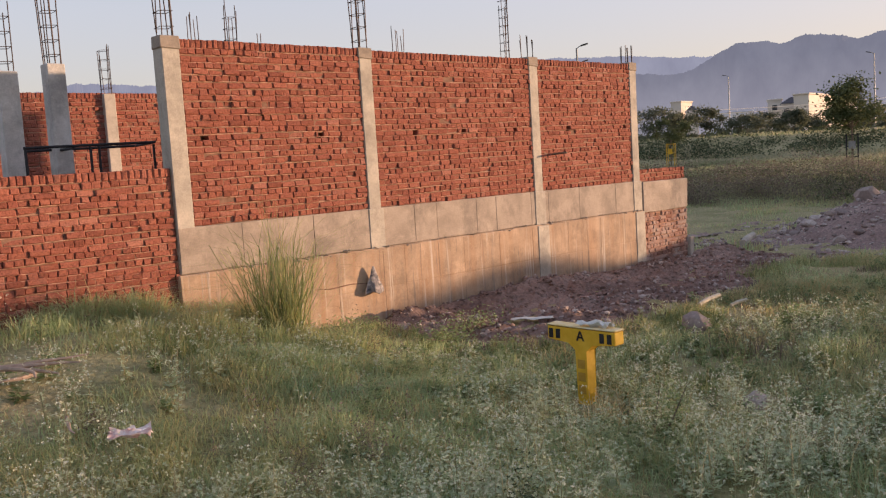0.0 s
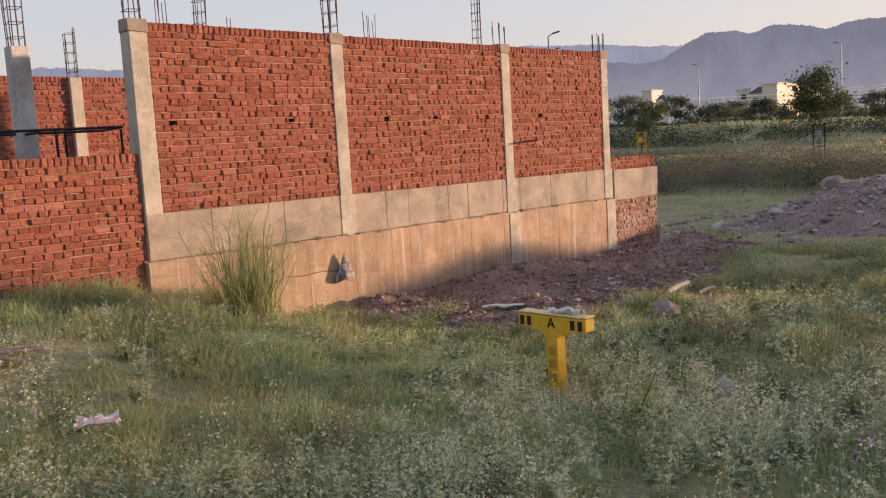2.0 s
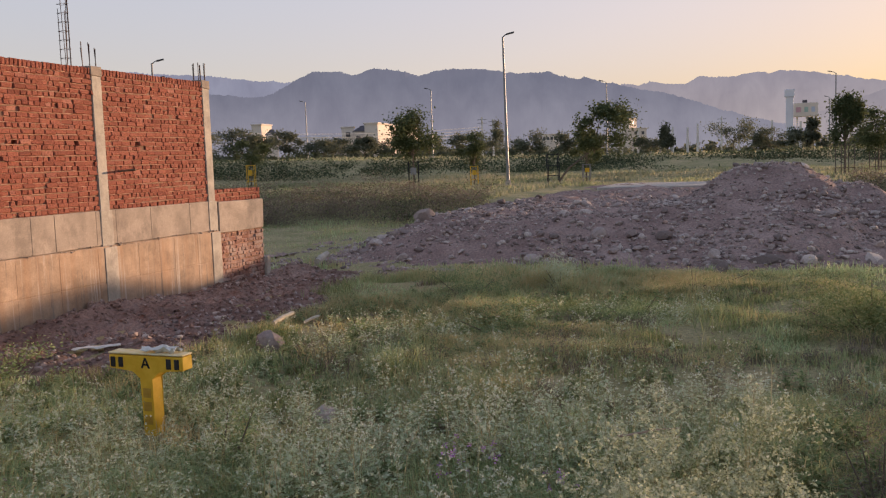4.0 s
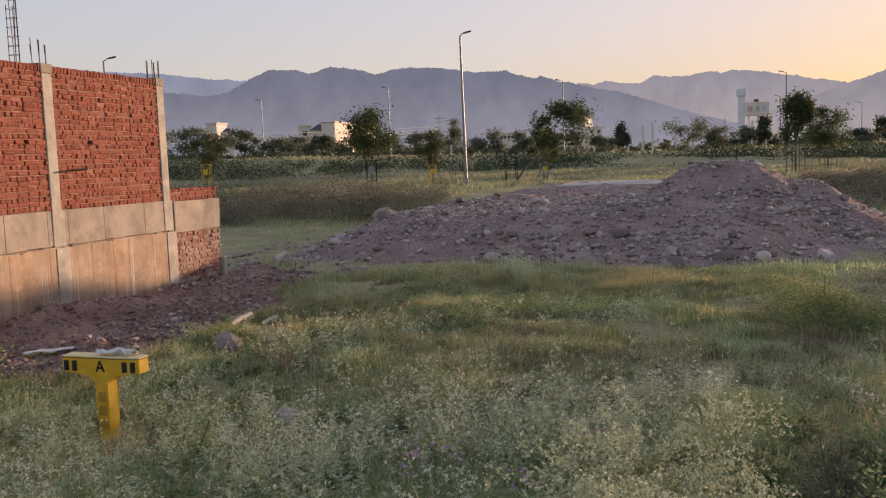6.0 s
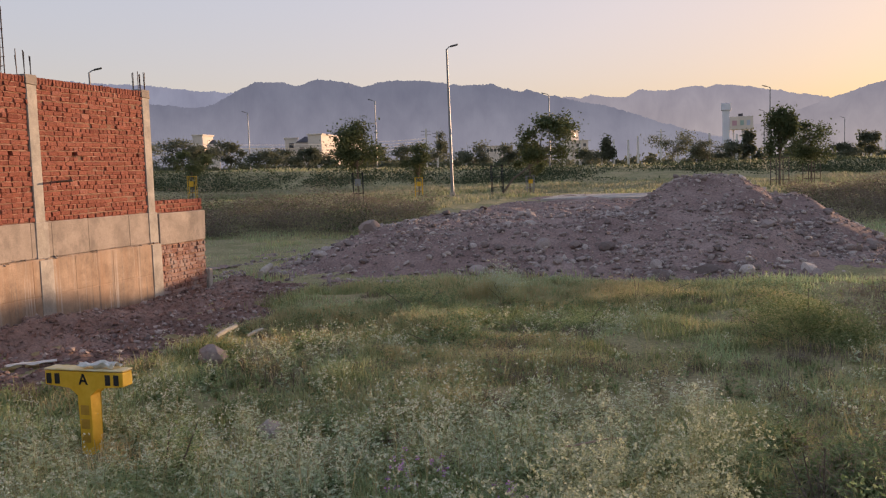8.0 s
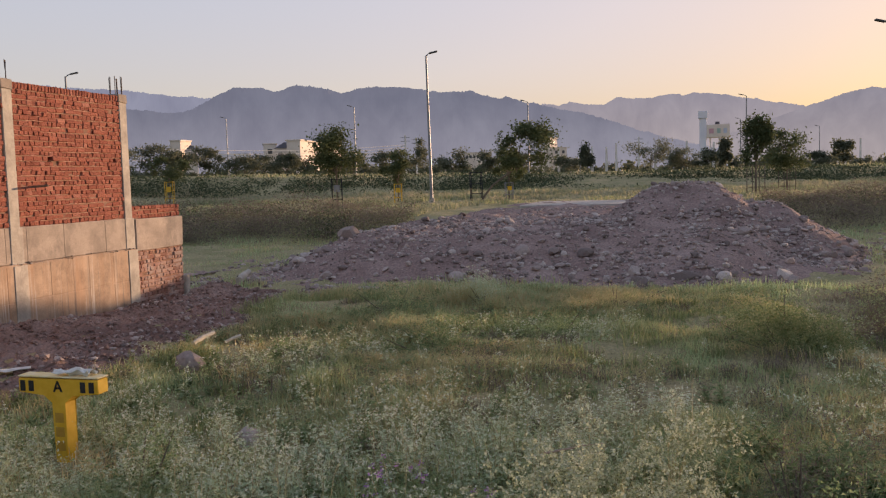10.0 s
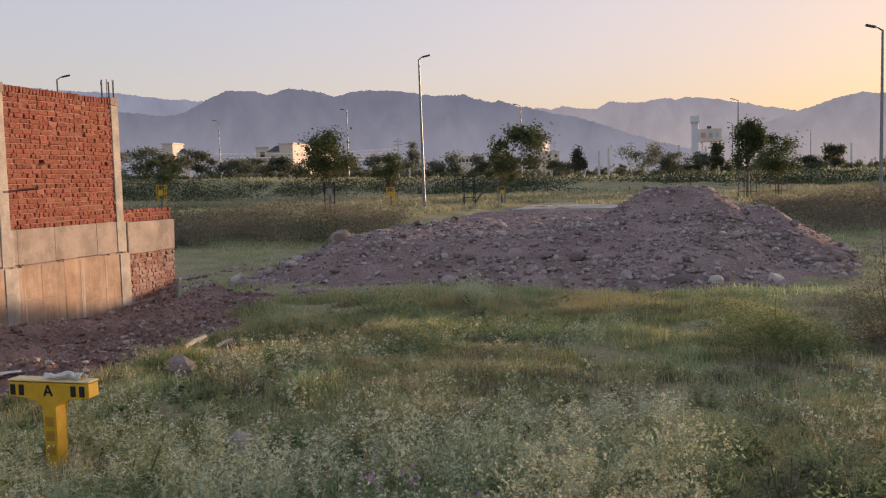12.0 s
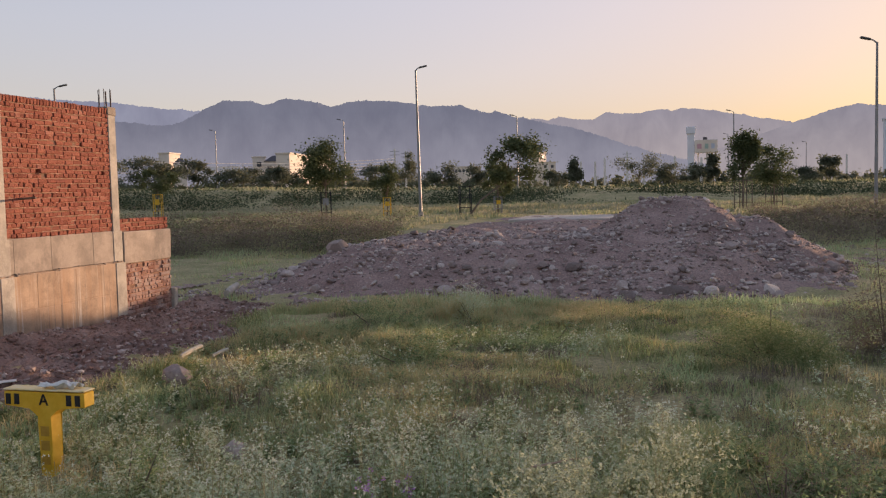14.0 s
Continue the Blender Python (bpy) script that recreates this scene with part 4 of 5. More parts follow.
house(82.25, 420, 9.5, 5, 1.75, 0, M_WALLW, "pale low block far across the plain", 1, 3)
house(80.95, 430, 8, 6, 1.45, 0, M_WALLB, "grey flats far across the plain", 2, 4)
house(77.0, 440, 9, 6, 1.6, 0, M_WALLW, "pale terrace far across the plain", 1, 5)
house(103.1, 200, 7.5, 8, 3.5, 0, M_WALLB, "tall bluish building with rows of windows", 3, 3)


def advert_building():
    x, y = at_bearing(92.0, 300)
    z = float(ground_z(x, y)) - 0.2
    ob = thing("tower_building", (x, y, z), "white building with a slim tower and a raised printed panel", "building", "far buildings", rz=-92)
    el = lambda e: 1.6 + 300 * math.tan(radians(e)) - z
    bm = bmesh.new()
    box(bm, -4.9, -1.2, 0, -2.7, 1.2, el(3.25), 0.05)
    tw = part("tower", bm, M_WALLB, ob)
    bm = bmesh.new()
    box(bm, -5.3, -1.6, el(3.25) + 0.01, -2.3, 1.6, el(3.68), 0.05)
    part("tower_top", bm, M_WALLB, ob)
    bm = bmesh.new()
    box(bm, -2.6, -2.0, el(2.05), 4.4, 2.0, el(2.85), 0.1)
    part("raised_panel", bm, M_WALLW, ob, "white raised panel with faded print")
    for k, (a, b, c) in enumerate(((-2.2, -0.2, (0.5, 0.3, 0.34)), (0.2, 1.9, (0.3, 0.4, 0.36)), (2.2, 3.8, (0.42, 0.47, 0.58)))):
        bm = bmesh.new()
        box(bm, a + 0.3, -2.06, el(2.3), b - 0.3, -2.01, el(2.6))
        part("print_patch", bm, plain_material(f"faded_print_{k}", c, tuple(v * 1.15 for v in c), 0.5, 0.8, 0, 0), ob)
    for px in (-1.6, 1.2, 3.8):
        bm = bmesh.new()
        rod(bm, (px, 0, 0), (px, 0, el(2.05)), 0.3, 0.3, 8)
        part("pillar", bm, M_WALLB, ob)
    bm = bmesh.new()
    box(bm, -0.1, -0.6, el(2.85) + 0.01, 1.3, 0.6, el(2.85) + 0.9, 0.1)
    part("water_tank", bm, M_ROOF, ob, "black roof tank")


advert_building()

# ======== concrete road past the fill ========
bm = bmesh.new()
box(bm, 37.2, -9.5, -0.12, 43.5, -3.2, 0.17, 0.02, 0.01, 2)
tagged(part("road", bm, concrete_material("road_concrete", (0.5, 0.46, 0.43))), "pale concrete road end beyond the rubble fill", "road", kind="structure")

# ======== dug earth beside the wall ========
def dirt_z(x, y):
    m = dirt_mask(x, y)
    berm = 0.16 * np.exp(-((y + 0.35) / 0.45) ** 2)
    return ground_z(x, y) - 0.04 + m * (0.08 + berm + 0.13 * N_A.fbm(x * 2.3, y * 2.3) + 0.09 * N_C.fbm(x * 7, y * 7, 3))


def dirt_patch():
    xs, ys = np.arange(2.0, 15, 0.07), np.arange(-5.2, -0.05, 0.07)
    X, Y = np.meshgrid(xs, ys, indexing="ij")
    idx = np.arange(X.size).reshape(X.shape)
    F = np.stack([idx[:-1, :-1], idx[1:, :-1], idx[1:, 1:], idx[:-1, 1:]], -1).reshape(-1, 4)
    keep = (dirt_mask(X, Y) > 0.25).reshape(-1)
    F = F[keep[F].any(1)]
    ob = np_part("dug_earth", np.stack([X, Y, dirt_z(X, Y)], -1).reshape(-1, 3), F, M_DIRT, smooth=True)
    tagged(ob, "bare reddish dug earth heaped along the retaining wall", "ground", kind="structure")


dirt_patch()


# ======== stones ========
def stone_mesh(seed, sub=2, flat=0.7):
    bm = bmesh.new()
    bmesh.ops.create_icosphere(bm, subdivisions=sub, radius=0.5)
    off = Vector((seed * 3.7, seed * 1.9, seed * 5.3))
    r = random.Random(seed + 500)
    cuts = [(Vector((r.gauss(0, 1), r.gauss(0, 1), r.gauss(0, 1))).normalized(), r.uniform(0.27, 0.46)) for _ in range(9)]
    for v in bm.verts:
        d = v.co.normalized()
        reach = min([0.52] + [h / d.dot(n) for n, h in cuts if d.dot(n) > 0.2])
        v.co = d * (reach + 0.03 * noise.noise(d * 3 + off))
        v.co.z *= flat
    bmesh.ops.recalc_face_normals(bm, faces=bm.faces)
    V = np.array([v.co[:] for v in bm.verts])
    F = np.array([[v.index for v in f.verts] for f in bm.faces])
    bm.free()
    return V, F


STONES = [stone_mesh(s, 2, 0.62 + 0.05 * s) for s in range(6)]
CHIPS = [stone_mesh(s + 30, 1, 0.7) for s in range(5)]
STONE_ME = [fast_mesh("cobble", v, f, M_STONE, False) for v, f in STONES]


def scatter_chips(name, x, y, z, size, mat, label, seed, smooth=False):
    rng = np.random.default_rng(seed)
    n = len(x)
    V, F, at = [], [], 0
    for k, (v, f) in enumerate(CHIPS):
        sel = np.arange(n) % len(CHIPS) == k
        m = int(sel.sum())
        if not m:
            continue
        a = rng.uniform(0, math.tau, m)
        s = size[sel][:, None] * rng.uniform(0.7, 1.3, (m, 3))
        p = v[None] * s[:, None]
        c, q = np.cos(a)[:, None], np.sin(a)[:, None]
        px, py = p[..., 0] * c - p[..., 1] * q, p[..., 0] * q + p[..., 1] * c
        V.append(np.stack([px + x[sel][:, None], py + y[sel][:, None], p[..., 2] + z[sel][:, None]], -1).reshape(-1, 3))
        F.append((f[None] + (np.arange(m) * len(v))[:, None, None]).reshape(-1, 3) + at)
        at += m * len(v)
    ob = np_part(name, np.concatenate(V), np.concatenate(F), mat, None, "", smooth)
    return tagged(ob, label, "gravel", kind="stuff")


def heap_stones():
    rng = np.random.default_rng(41)
    n = 37000
    x, y = rng.uniform(12.5, 34, n), rng.uniform(-18, 2.5, n)
    h = heap_z(x, y)
    drift = N_A.fbm(x * 0.6 + 9, y * 0.6, 3)
    ok = (h > -0.98) & (rng.random(n) < np.where(x < 25.5, 1, 0.45)) & (rng.random(n) < np.clip(0.62 + 1.5 * drift, 0.12, 1))
    x, y, h, drift = x[ok], y[ok], h[ok], drift[ok]
    size = np.clip(rng.lognormal(-2.75, 0.5, len(x)), 0.03, 0.2) * np.clip(1 + 0.7 * drift, 0.7, 1.5)
    scatter_chips("rubble_gravel", x, y, h + size * 0.12, size, M_PEBBLE, "loose gravel and broken stone over the heap", 42)
    n = 5200                                               # larger stones have rolled to the foot
    x, y = rng.uniform(12.8, 26, n), rng.uniform(-17, 2.0, n)
    h = heap_z(x, y)
    ok = (h > -0.97) & (rng.random(n) < np.clip(0.95 - 0.75 * (h + 0.9), 0.16, 1)) & (rng.random(n) < np.clip(0.5 + 1.6 * N_B.fbm(x * 0.5, y * 0.5, 3), 0.1, 1))
    x, y, h = x[ok], y[ok], h[ok]
    size = 0.10 + 0.17 * rng.random(len(x)) ** 2.2
    scatter_chips("rubble_cobbles", x, y, h + size * 0.16, size, M_PEBBLE, "river cobbles rolled down to the foot of the heap", 43)
    placed = 0
    while placed < 290:
        x, y = rng.uniform(13, 27), rng.uniform(-16, 1.5)
        z = float(heap_z(x, y))
        foot = z < -0.35
        if z < -0.93 or (not foot and rng.random() > 0.45):
            continue
        s = (0.12 + 0.26 * rng.random() ** 2.8) * (1.12 if foot else 0.9)
        ob = new("cobble", STONE_ME[placed % 6])
        ob.parent = HEAP
        ob.matrix_basis = Matrix.Translation((x, y, z + s * 0.14)) @ Euler((rng.normal(0, 0.3), rng.normal(0, 0.3), rng.uniform(0, 6.3))).to_matrix().to_4x4() @ Matrix.Diagonal((s * rng.uniform(0.9, 1.5), s, s * 0.85, 1))
        placed += 1


def rock(name, x, y, z, sx, sy, sz, label, k, rz=0):
    ob = new(name, STONE_ME[k].copy())
    ob.matrix_basis = Matrix.Translation((x, y, z)) @ Matrix.Rotation(radians(rz), 4, "Z") @ Matrix.Diagonal((sx, sy, sz, 1))
    return tagged(ob, label, "rock", "loose rocks")


heap_stones()
rock("boulder", 18.79, -1.45, float(heap_z(18.79, -1.45)) + 0.14, 0.62, 0.7, 0.72, "large pale rounded boulder on the rubble heap", 1, 20)
rock("boulder", 15.0, -10.9, float(heap_z(15.0, -10.9)) + 0.04, 0.4, 0.8, 0.4, "large brownish boulder at the foot of the rubble heap", 2, 12)
rock("boulder", 15.1, -11.75, float(heap_z(15.1, -11.75)) + 0.04, 0.4, 0.5, 0.42, "grey boulder at the foot of the rubble heap", 3, 40)
rock("boulder", 15.9, -13.1, float(heap_z(15.9, -13.1)) + 0.04, 0.5, 0.6, 0.5, "pinkish boulder at the foot of the rubble heap", 4, 70)
rock("boulder", 12.95, -4.15, -0.85, 0.6, 0.75, 0.42, "pale flat boulder in front of the rubble heap", 0, 30)
rock("rock", 4.85, -4.55, -0.78, 0.38, 0.4, 0.46, "brown rock beside the bare earth", 5, 10)
rock("rock", 2.18, -6.75, -0.9, 0.28, 0.26, 0.36, "pale rock half hidden in the weeds", 2, 0)
rock("rock", -3.2, -0.9, 0.12, 0.5, 0.4, 0.34, "grey rock in the grass before the low wall", 1, 60)

rng_d = np.random.default_rng(61)
dx, dy = rng_d.uniform(2.4, 14.5, 6500), rng_d.uniform(-5, -0.1, 6500)
sel = dirt_mask(dx, dy) > 0.4
dx, dy = dx[sel], dy[sel]
scatter_chips("earth_clods", dx, dy, dirt_z(dx, dy) + 0.005, np.clip(rng_d.lognormal(-2.95, 0.6, len(dx)), 0.015, 0.2), M_DIRT, "clods and pebbles on the dug earth", 62)

gx, gy = rng_d.uniform(2.6, 14.3, 3800), rng_d.uniform(-4.6, -0.15, 3800)
sel = (dirt_mask(gx, gy) > 0.4) & (rng_d.random(3800) < np.clip(0.5 + 2.0 * N_B.fbm(gx * 0.9, gy * 0.9, 3), 0.06, 1))
gx, gy = gx[sel], gy[sel]
scatter_chips("earth_stones", gx, gy, dirt_z(gx, gy) + 0.01, np.clip(rng_d.lognormal(-2.8, 0.5, len(gx)), 0.025, 0.17), M_PEBBLE, "broken stones lying on the dug earth", 63)

# ======== plot marker ========
def plot_marker():
    """A yellow T-shaped concrete marker: its bar runs across the plot line, lettering on one long face."""
    x, y = 1.32, -5.40
    z0 = float(ground_z(x, y)) - 0.1
    H = -0.12 - z0
    ob = thing("plot_marker", (x, y, z0), "yellow painted concrete plot marker with black lettering and a white top", "plot marker")
    bm = bmesh.new()                                       # outline in y, z; thickness in x
    prof = [(-0.42, H - 0.15), (-0.42, H - 0.02), (0.42, H - 0.02), (0.42, H - 0.15), (0.15, H - 0.165), (0.062, H - 0.235), (0.062, 0), (-0.062, 0), (-0.062, H - 0.235), (-0.15, H - 0.165)]
    lo, hi = [bm.verts.new((-0.075, a, b)) for a, b in prof], [bm.verts.new((0.075, a, b)) for a, b in prof]
    bm.faces.new(lo)
    bm.faces.new(hi[::-1])
    for i in range(len(prof)):
        j = (i + 1) % len(prof)
        bm.faces.new((lo[i], hi[i], hi[j], lo[j]))
    bmesh.ops.bevel(bm, geom=bm.edges[:], offset=0.008, segments=1, affect="EDGES")
    part("body", bm, M_YELLOW, ob)
    bm = bmesh.new()
    box(bm, -0.079, -0.424, H - 0.012, 0.079, 0.424, H + 0.004, 0.006, 0.004, 3)
    part("cap", bm, plain_material("worn_cap_paint", (0.62, 0.47, 0.16), (0.74, 0.68, 0.5), 9, 0.8), ob, "worn pale top")
    for y0, n in ((0.4, 2), (-0.235, 2)):
        for k in range(n):
            bm = bmesh.new()
            yy = y0 - k * 0.09
            box(bm, -0.079, yy - 0.056, H - 0.138, -0.0745, yy, H - 0.04, 0.002)
            part("lettering_bar", bm, M_BLACK, ob)
    bm = bmesh.new()                                       # the letter A: two slanted strokes and a crossbar
    for q in (((0.05, 0), (0.03, 0), (-0.009, 0.1), (0.009, 0.1)), ((-0.03, 0), (-0.05, 0), (-0.009, 0.1), (0.009, 0.1)), ((0.036, 0.026), (-0.036, 0.026), (-0.029, 0.044), (0.029, 0.044))):
        lo, hi = [[bm.verts.new((d, a, H - 0.138 + b)) for a, b in q] for d in (-0.079, -0.0745)]
        bm.faces.new(lo)
        bm.faces.new(hi[::-1])
        for i in range(4):
            bm.faces.new((lo[i], hi[i], hi[(i + 1) % 4], lo[(i + 1) % 4]))
    part("letter", bm, M_BLACK, ob)
    for k in range(3):
        bm = bmesh.new()
        box(bm, -0.078, -0.045, H - 0.42 - k * 0.13, -0.0745, 0.045, H - 0.33 - k * 0.13, 0.002)
        part("lettering_bar", bm, plain_material(f"faded_letter_{k}", (0.4, 0.22, 0.03), (0.5, 0.3, 0.05), 20, 0.7, 0, 0), ob, "faded lettering")


plot_marker()


def crumpled(name, at, size, mat, label, category, seed, flat=0.3, rz=0.0):
    """A crumpled sheet or bag: a folded grid with thickness."""
    bm = bmesh.new()
    bmesh.ops.create_grid(bm, x_segments=9, y_segments=7, size=0.5)
    off = Vector((seed, seed * 2.1, 0))
    for v in bm.verts:
        p = v.co.copy()
        v.co.x, v.co.y = p.x * size[0] + noise.noise(p * 5 + off) * 0.08 * size[0], p.y * size[1] + noise.noise(p * 4 - off) * 0.1 * size[1]
        v.co.z = size[2] * (0.5 + noise.noise(p * 3.3 + off) + 0.5 * noise.noise(p * 8 + off))
    r = bmesh.ops.solidify(bm, geom=bm.faces[:], thickness=0.006)
    ob = part(name, bm, mat)
    ob.matrix_basis = pose(*at, 0, 0, rz)
    return tagged(ob, label, category)


M_PAPER = plain_material("weathered_sheet", (0.55, 0.55, 0.52), (0.7, 0.7, 0.67), 9, 0.7, 0, 0.2)
M_WRAP = plain_material("printed_wrapper", (0.55, 0.22, 0.17), (0.82, 0.81, 0.79), 11, 0.45, 0, 0.1)
M_BAG = plain_material("dusty_cloth", (0.05, 0.05, 0.065), (0.42, 0.38, 0.37), 16, 0.8, 0, 0.3)
crumpled("paper_scrap", (1.32, -5.53, -0.105), (0.13, 0.38, 0.05), M_PAPER, "crumpled white paper scrap lying on the plot marker", "paper", 4.4)
crumpled("white_sheet", (4.2, -2.18, float(dirt_z(4.2, -2.18)) + 0.06), (0.62, 0.2, 0.025), M_PAPER, "weathered white sheet lying on the bare earth", "sheet", 1.3, rz=-48)
crumpled("wrapper", (-3.05, -4.58, float(ground_z(-3.05, -4.58)) + 0.3), (0.3, 0.17, 0.06), M_WRAP, "torn red and white wrapper caught in the grass", "litter", 2.7, rz=-30)


def hanging_bag():
    bm = bmesh.new()
    rnd = random.Random(4)
    rings = []
    for k in range(8):
        u = k / 7
        w = 0.012 + 0.145 * u ** 0.85 * (1 if u < 0.92 else 0.85)
        ring = []
        for i in range(10):
            a = i / 10 * math.tau
            f = 1 + 0.38 * math.sin(a * 4 + k * 0.25) * u + rnd.gauss(0, 0.04)
            ring.append(bm.verts.new((w * f * math.cos(a), -0.05 + 0.55 * w * f * math.sin(a), 0.19 - 0.42 * u + 0.03 * math.sin(a * 2) * u)))
        rings.append(ring)
    for p, q in zip(rings, rings[1:]):
        for i in range(10):
            bm.faces.new((p[i], p[(i + 1) % 10], q[(i + 1) % 10], q[i]))
    bm.faces.new(rings[0])
    bm.faces.new(rings[-1][::-1])
    ob = part("cloth_bundle", bm, M_BAG)
    ob.matrix_basis = pose(2.87, -0.09, -0.12)
    tagged(ob, "dusty grey cloth bundle hanging from the retaining wall", "cloth")


hanging_bag()


def log_piece(at, length, r, rz, mat, label, name="broken_pole"):
    bm = bmesh.new()
    tube(bm, [(-length / 2, 0, 0), (0, 0.02, 0.02), (length / 2, 0, 0.03)], [r, r * 1.05, r * 0.9], 9)
    ob = part(name, bm, mat)
    ob.matrix_basis = pose(*at, 0, -6, rz)
    tagged(ob, label, "pole", "broken poles")


M_CUT = plain_material("pale_wood", (0.42, 0.37, 0.29), (0.58, 0.53, 0.43), 12, 0.8, 0, 0.3)
log_piece((6.4, -3.85, float(ground_z(6.4, -3.85)) + 0.13), 0.5, 0.036, -8, M_CUT, "pale broken pole lying on the grass edge")
log_piece((6.75, -4.15, float(ground_z(6.75, -4.15)) + 0.12), 0.3, 0.025, -25, M_CUT, "short pale pole piece on the grass edge")
log_piece((15.0, 0.0, float(ground_z(15, 0)) + 0.2), 0.9, 0.09, 12, M_CONC, "grey pipe end sticking out of the rubble", "pipe_end")


def branch(x, y, seed, label, length=1.1, rz=0, lift=0.24, count=4, thick=1.0):
    r = random.Random(seed)
    ob = thing("dead_branch", (x, y, float(ground_z(x, y)) + lift), label, "branch", "dead branches", rz=rz)
    for k in range(count):
        bm = bmesh.new()
        a = r.gauss(0, 0.28)
        p = Vector((0, 0, 0))
        pts = [p]
        for i in range(5):
            a += r.gauss(0, 0.16)
            p = p + Vector((math.cos(a), math.sin(a), r.gauss(0.02, 0.05))) * length / 5
            pts.append(p)
        tube(bm, pts, [thick * q for q in (0.028, 0.026, 0.022, 0.018, 0.013, 0.006)], 6)
        part("stem", bm, plain_material(f"bare_wood_{seed}_{k}", (0.3, 0.22, 0.17), (0.45, 0.34, 0.27), 15, 0.9, 0, 0.3), ob)
    return ob


branch(-3.55, -2.62, 3, "bare pinkish dead branch lying in the grass", 0.95, -50)
branch(-3.15, -2.95, 5, "thin bare dead stick lying in the grass", 0.5, -100, 0.24, 1, 0.8)
branch(-3.25, -3.9, 6, "bare stick lying in the grass near the wrapper", 0.5, -100, 0.24, 1, 0.7)
branch(0.9, -9.85, 8, "thin dark twig lying over the weeds", 0.5, -95, 0.46, 1, 0.35)


def metal_rail():
    ob = thing("metal_frame", (0, 1.4, 0.2), "black metal frame standing inside the shell", "metal frame")
    for a, b in (((-1.6, 0, 1.92), (0.22, 0, 1.95)), ((-1.6, 0.6, 1.9), (0.22, 0.6, 1.93)), ((0.22, 0, 1.95), (0.22, 0.6, 1.93)), ((-0.95, 0, 1.9), (-0.95, 0.6, 1.9))):
        bm = bmesh.new()
        rod(bm, a, b, 0.022, 0.022, 6)
        part("rail", bm, M_BLACK, ob)
    for px in (-1.58, -0.72, -0.6, 0.2):
        bm = bmesh.new()
        rod(bm, (px, 0, 0), (px, 0, 1.92), 0.02, 0.02, 6)
        part("leg", bm, M_BLACK, ob)


metal_rail()

# pegs and stubs on the wall
bm = bmesh.new()
rod(bm, (0, 0.2, 0), (0.0, -0.3, 0.02), 0.025, 0.02, 6)
peg = part("wooden_peg", bm, M_BARK)
peg.matrix_basis = pose(7.55, -0.02, 1.62)
tagged(peg, "dark scaffold peg sticking out of the brickwork", "peg")
bm = bmesh.new()
box(bm, 12.15, -0.1, -1.3, 12.3, 0.2, -0.42, 0.02, 0.015, 2)
tagged(part("concrete_stub", bm, M_CONC), "short rough concrete stub at the end of the plinth", "post")
bm = bmesh.new()
box(bm, 10.412, -0.056, 0.26, 12.14, 0.19, 0.915, 0.012, 0.018, 4)
tagged(part("plaster_band", bm, M_BEAM), "rough cement render over the end of the plinth", "render", kind="structure")

# hidden columns of the shell whose steel stands over the wall
for x, y, top, cage, rods, ties in ((10.75, 4.0, 3.3, 2.3, 8, True), (3.15, 4.0, 3.6, 1.2, 7, True), (7.27, 4.0, 3.7, 0.85, 6, False), (2.4, 4.0, 3.9, 0.62, 5, False), (3.77, 4.0, 3.95, 0.4, 2, False)):
    column(x - 0.12, x + 0.12, y - 0.12, y + 0.12, 0.2, top, cage, rods, int(x * 7), ties, False)

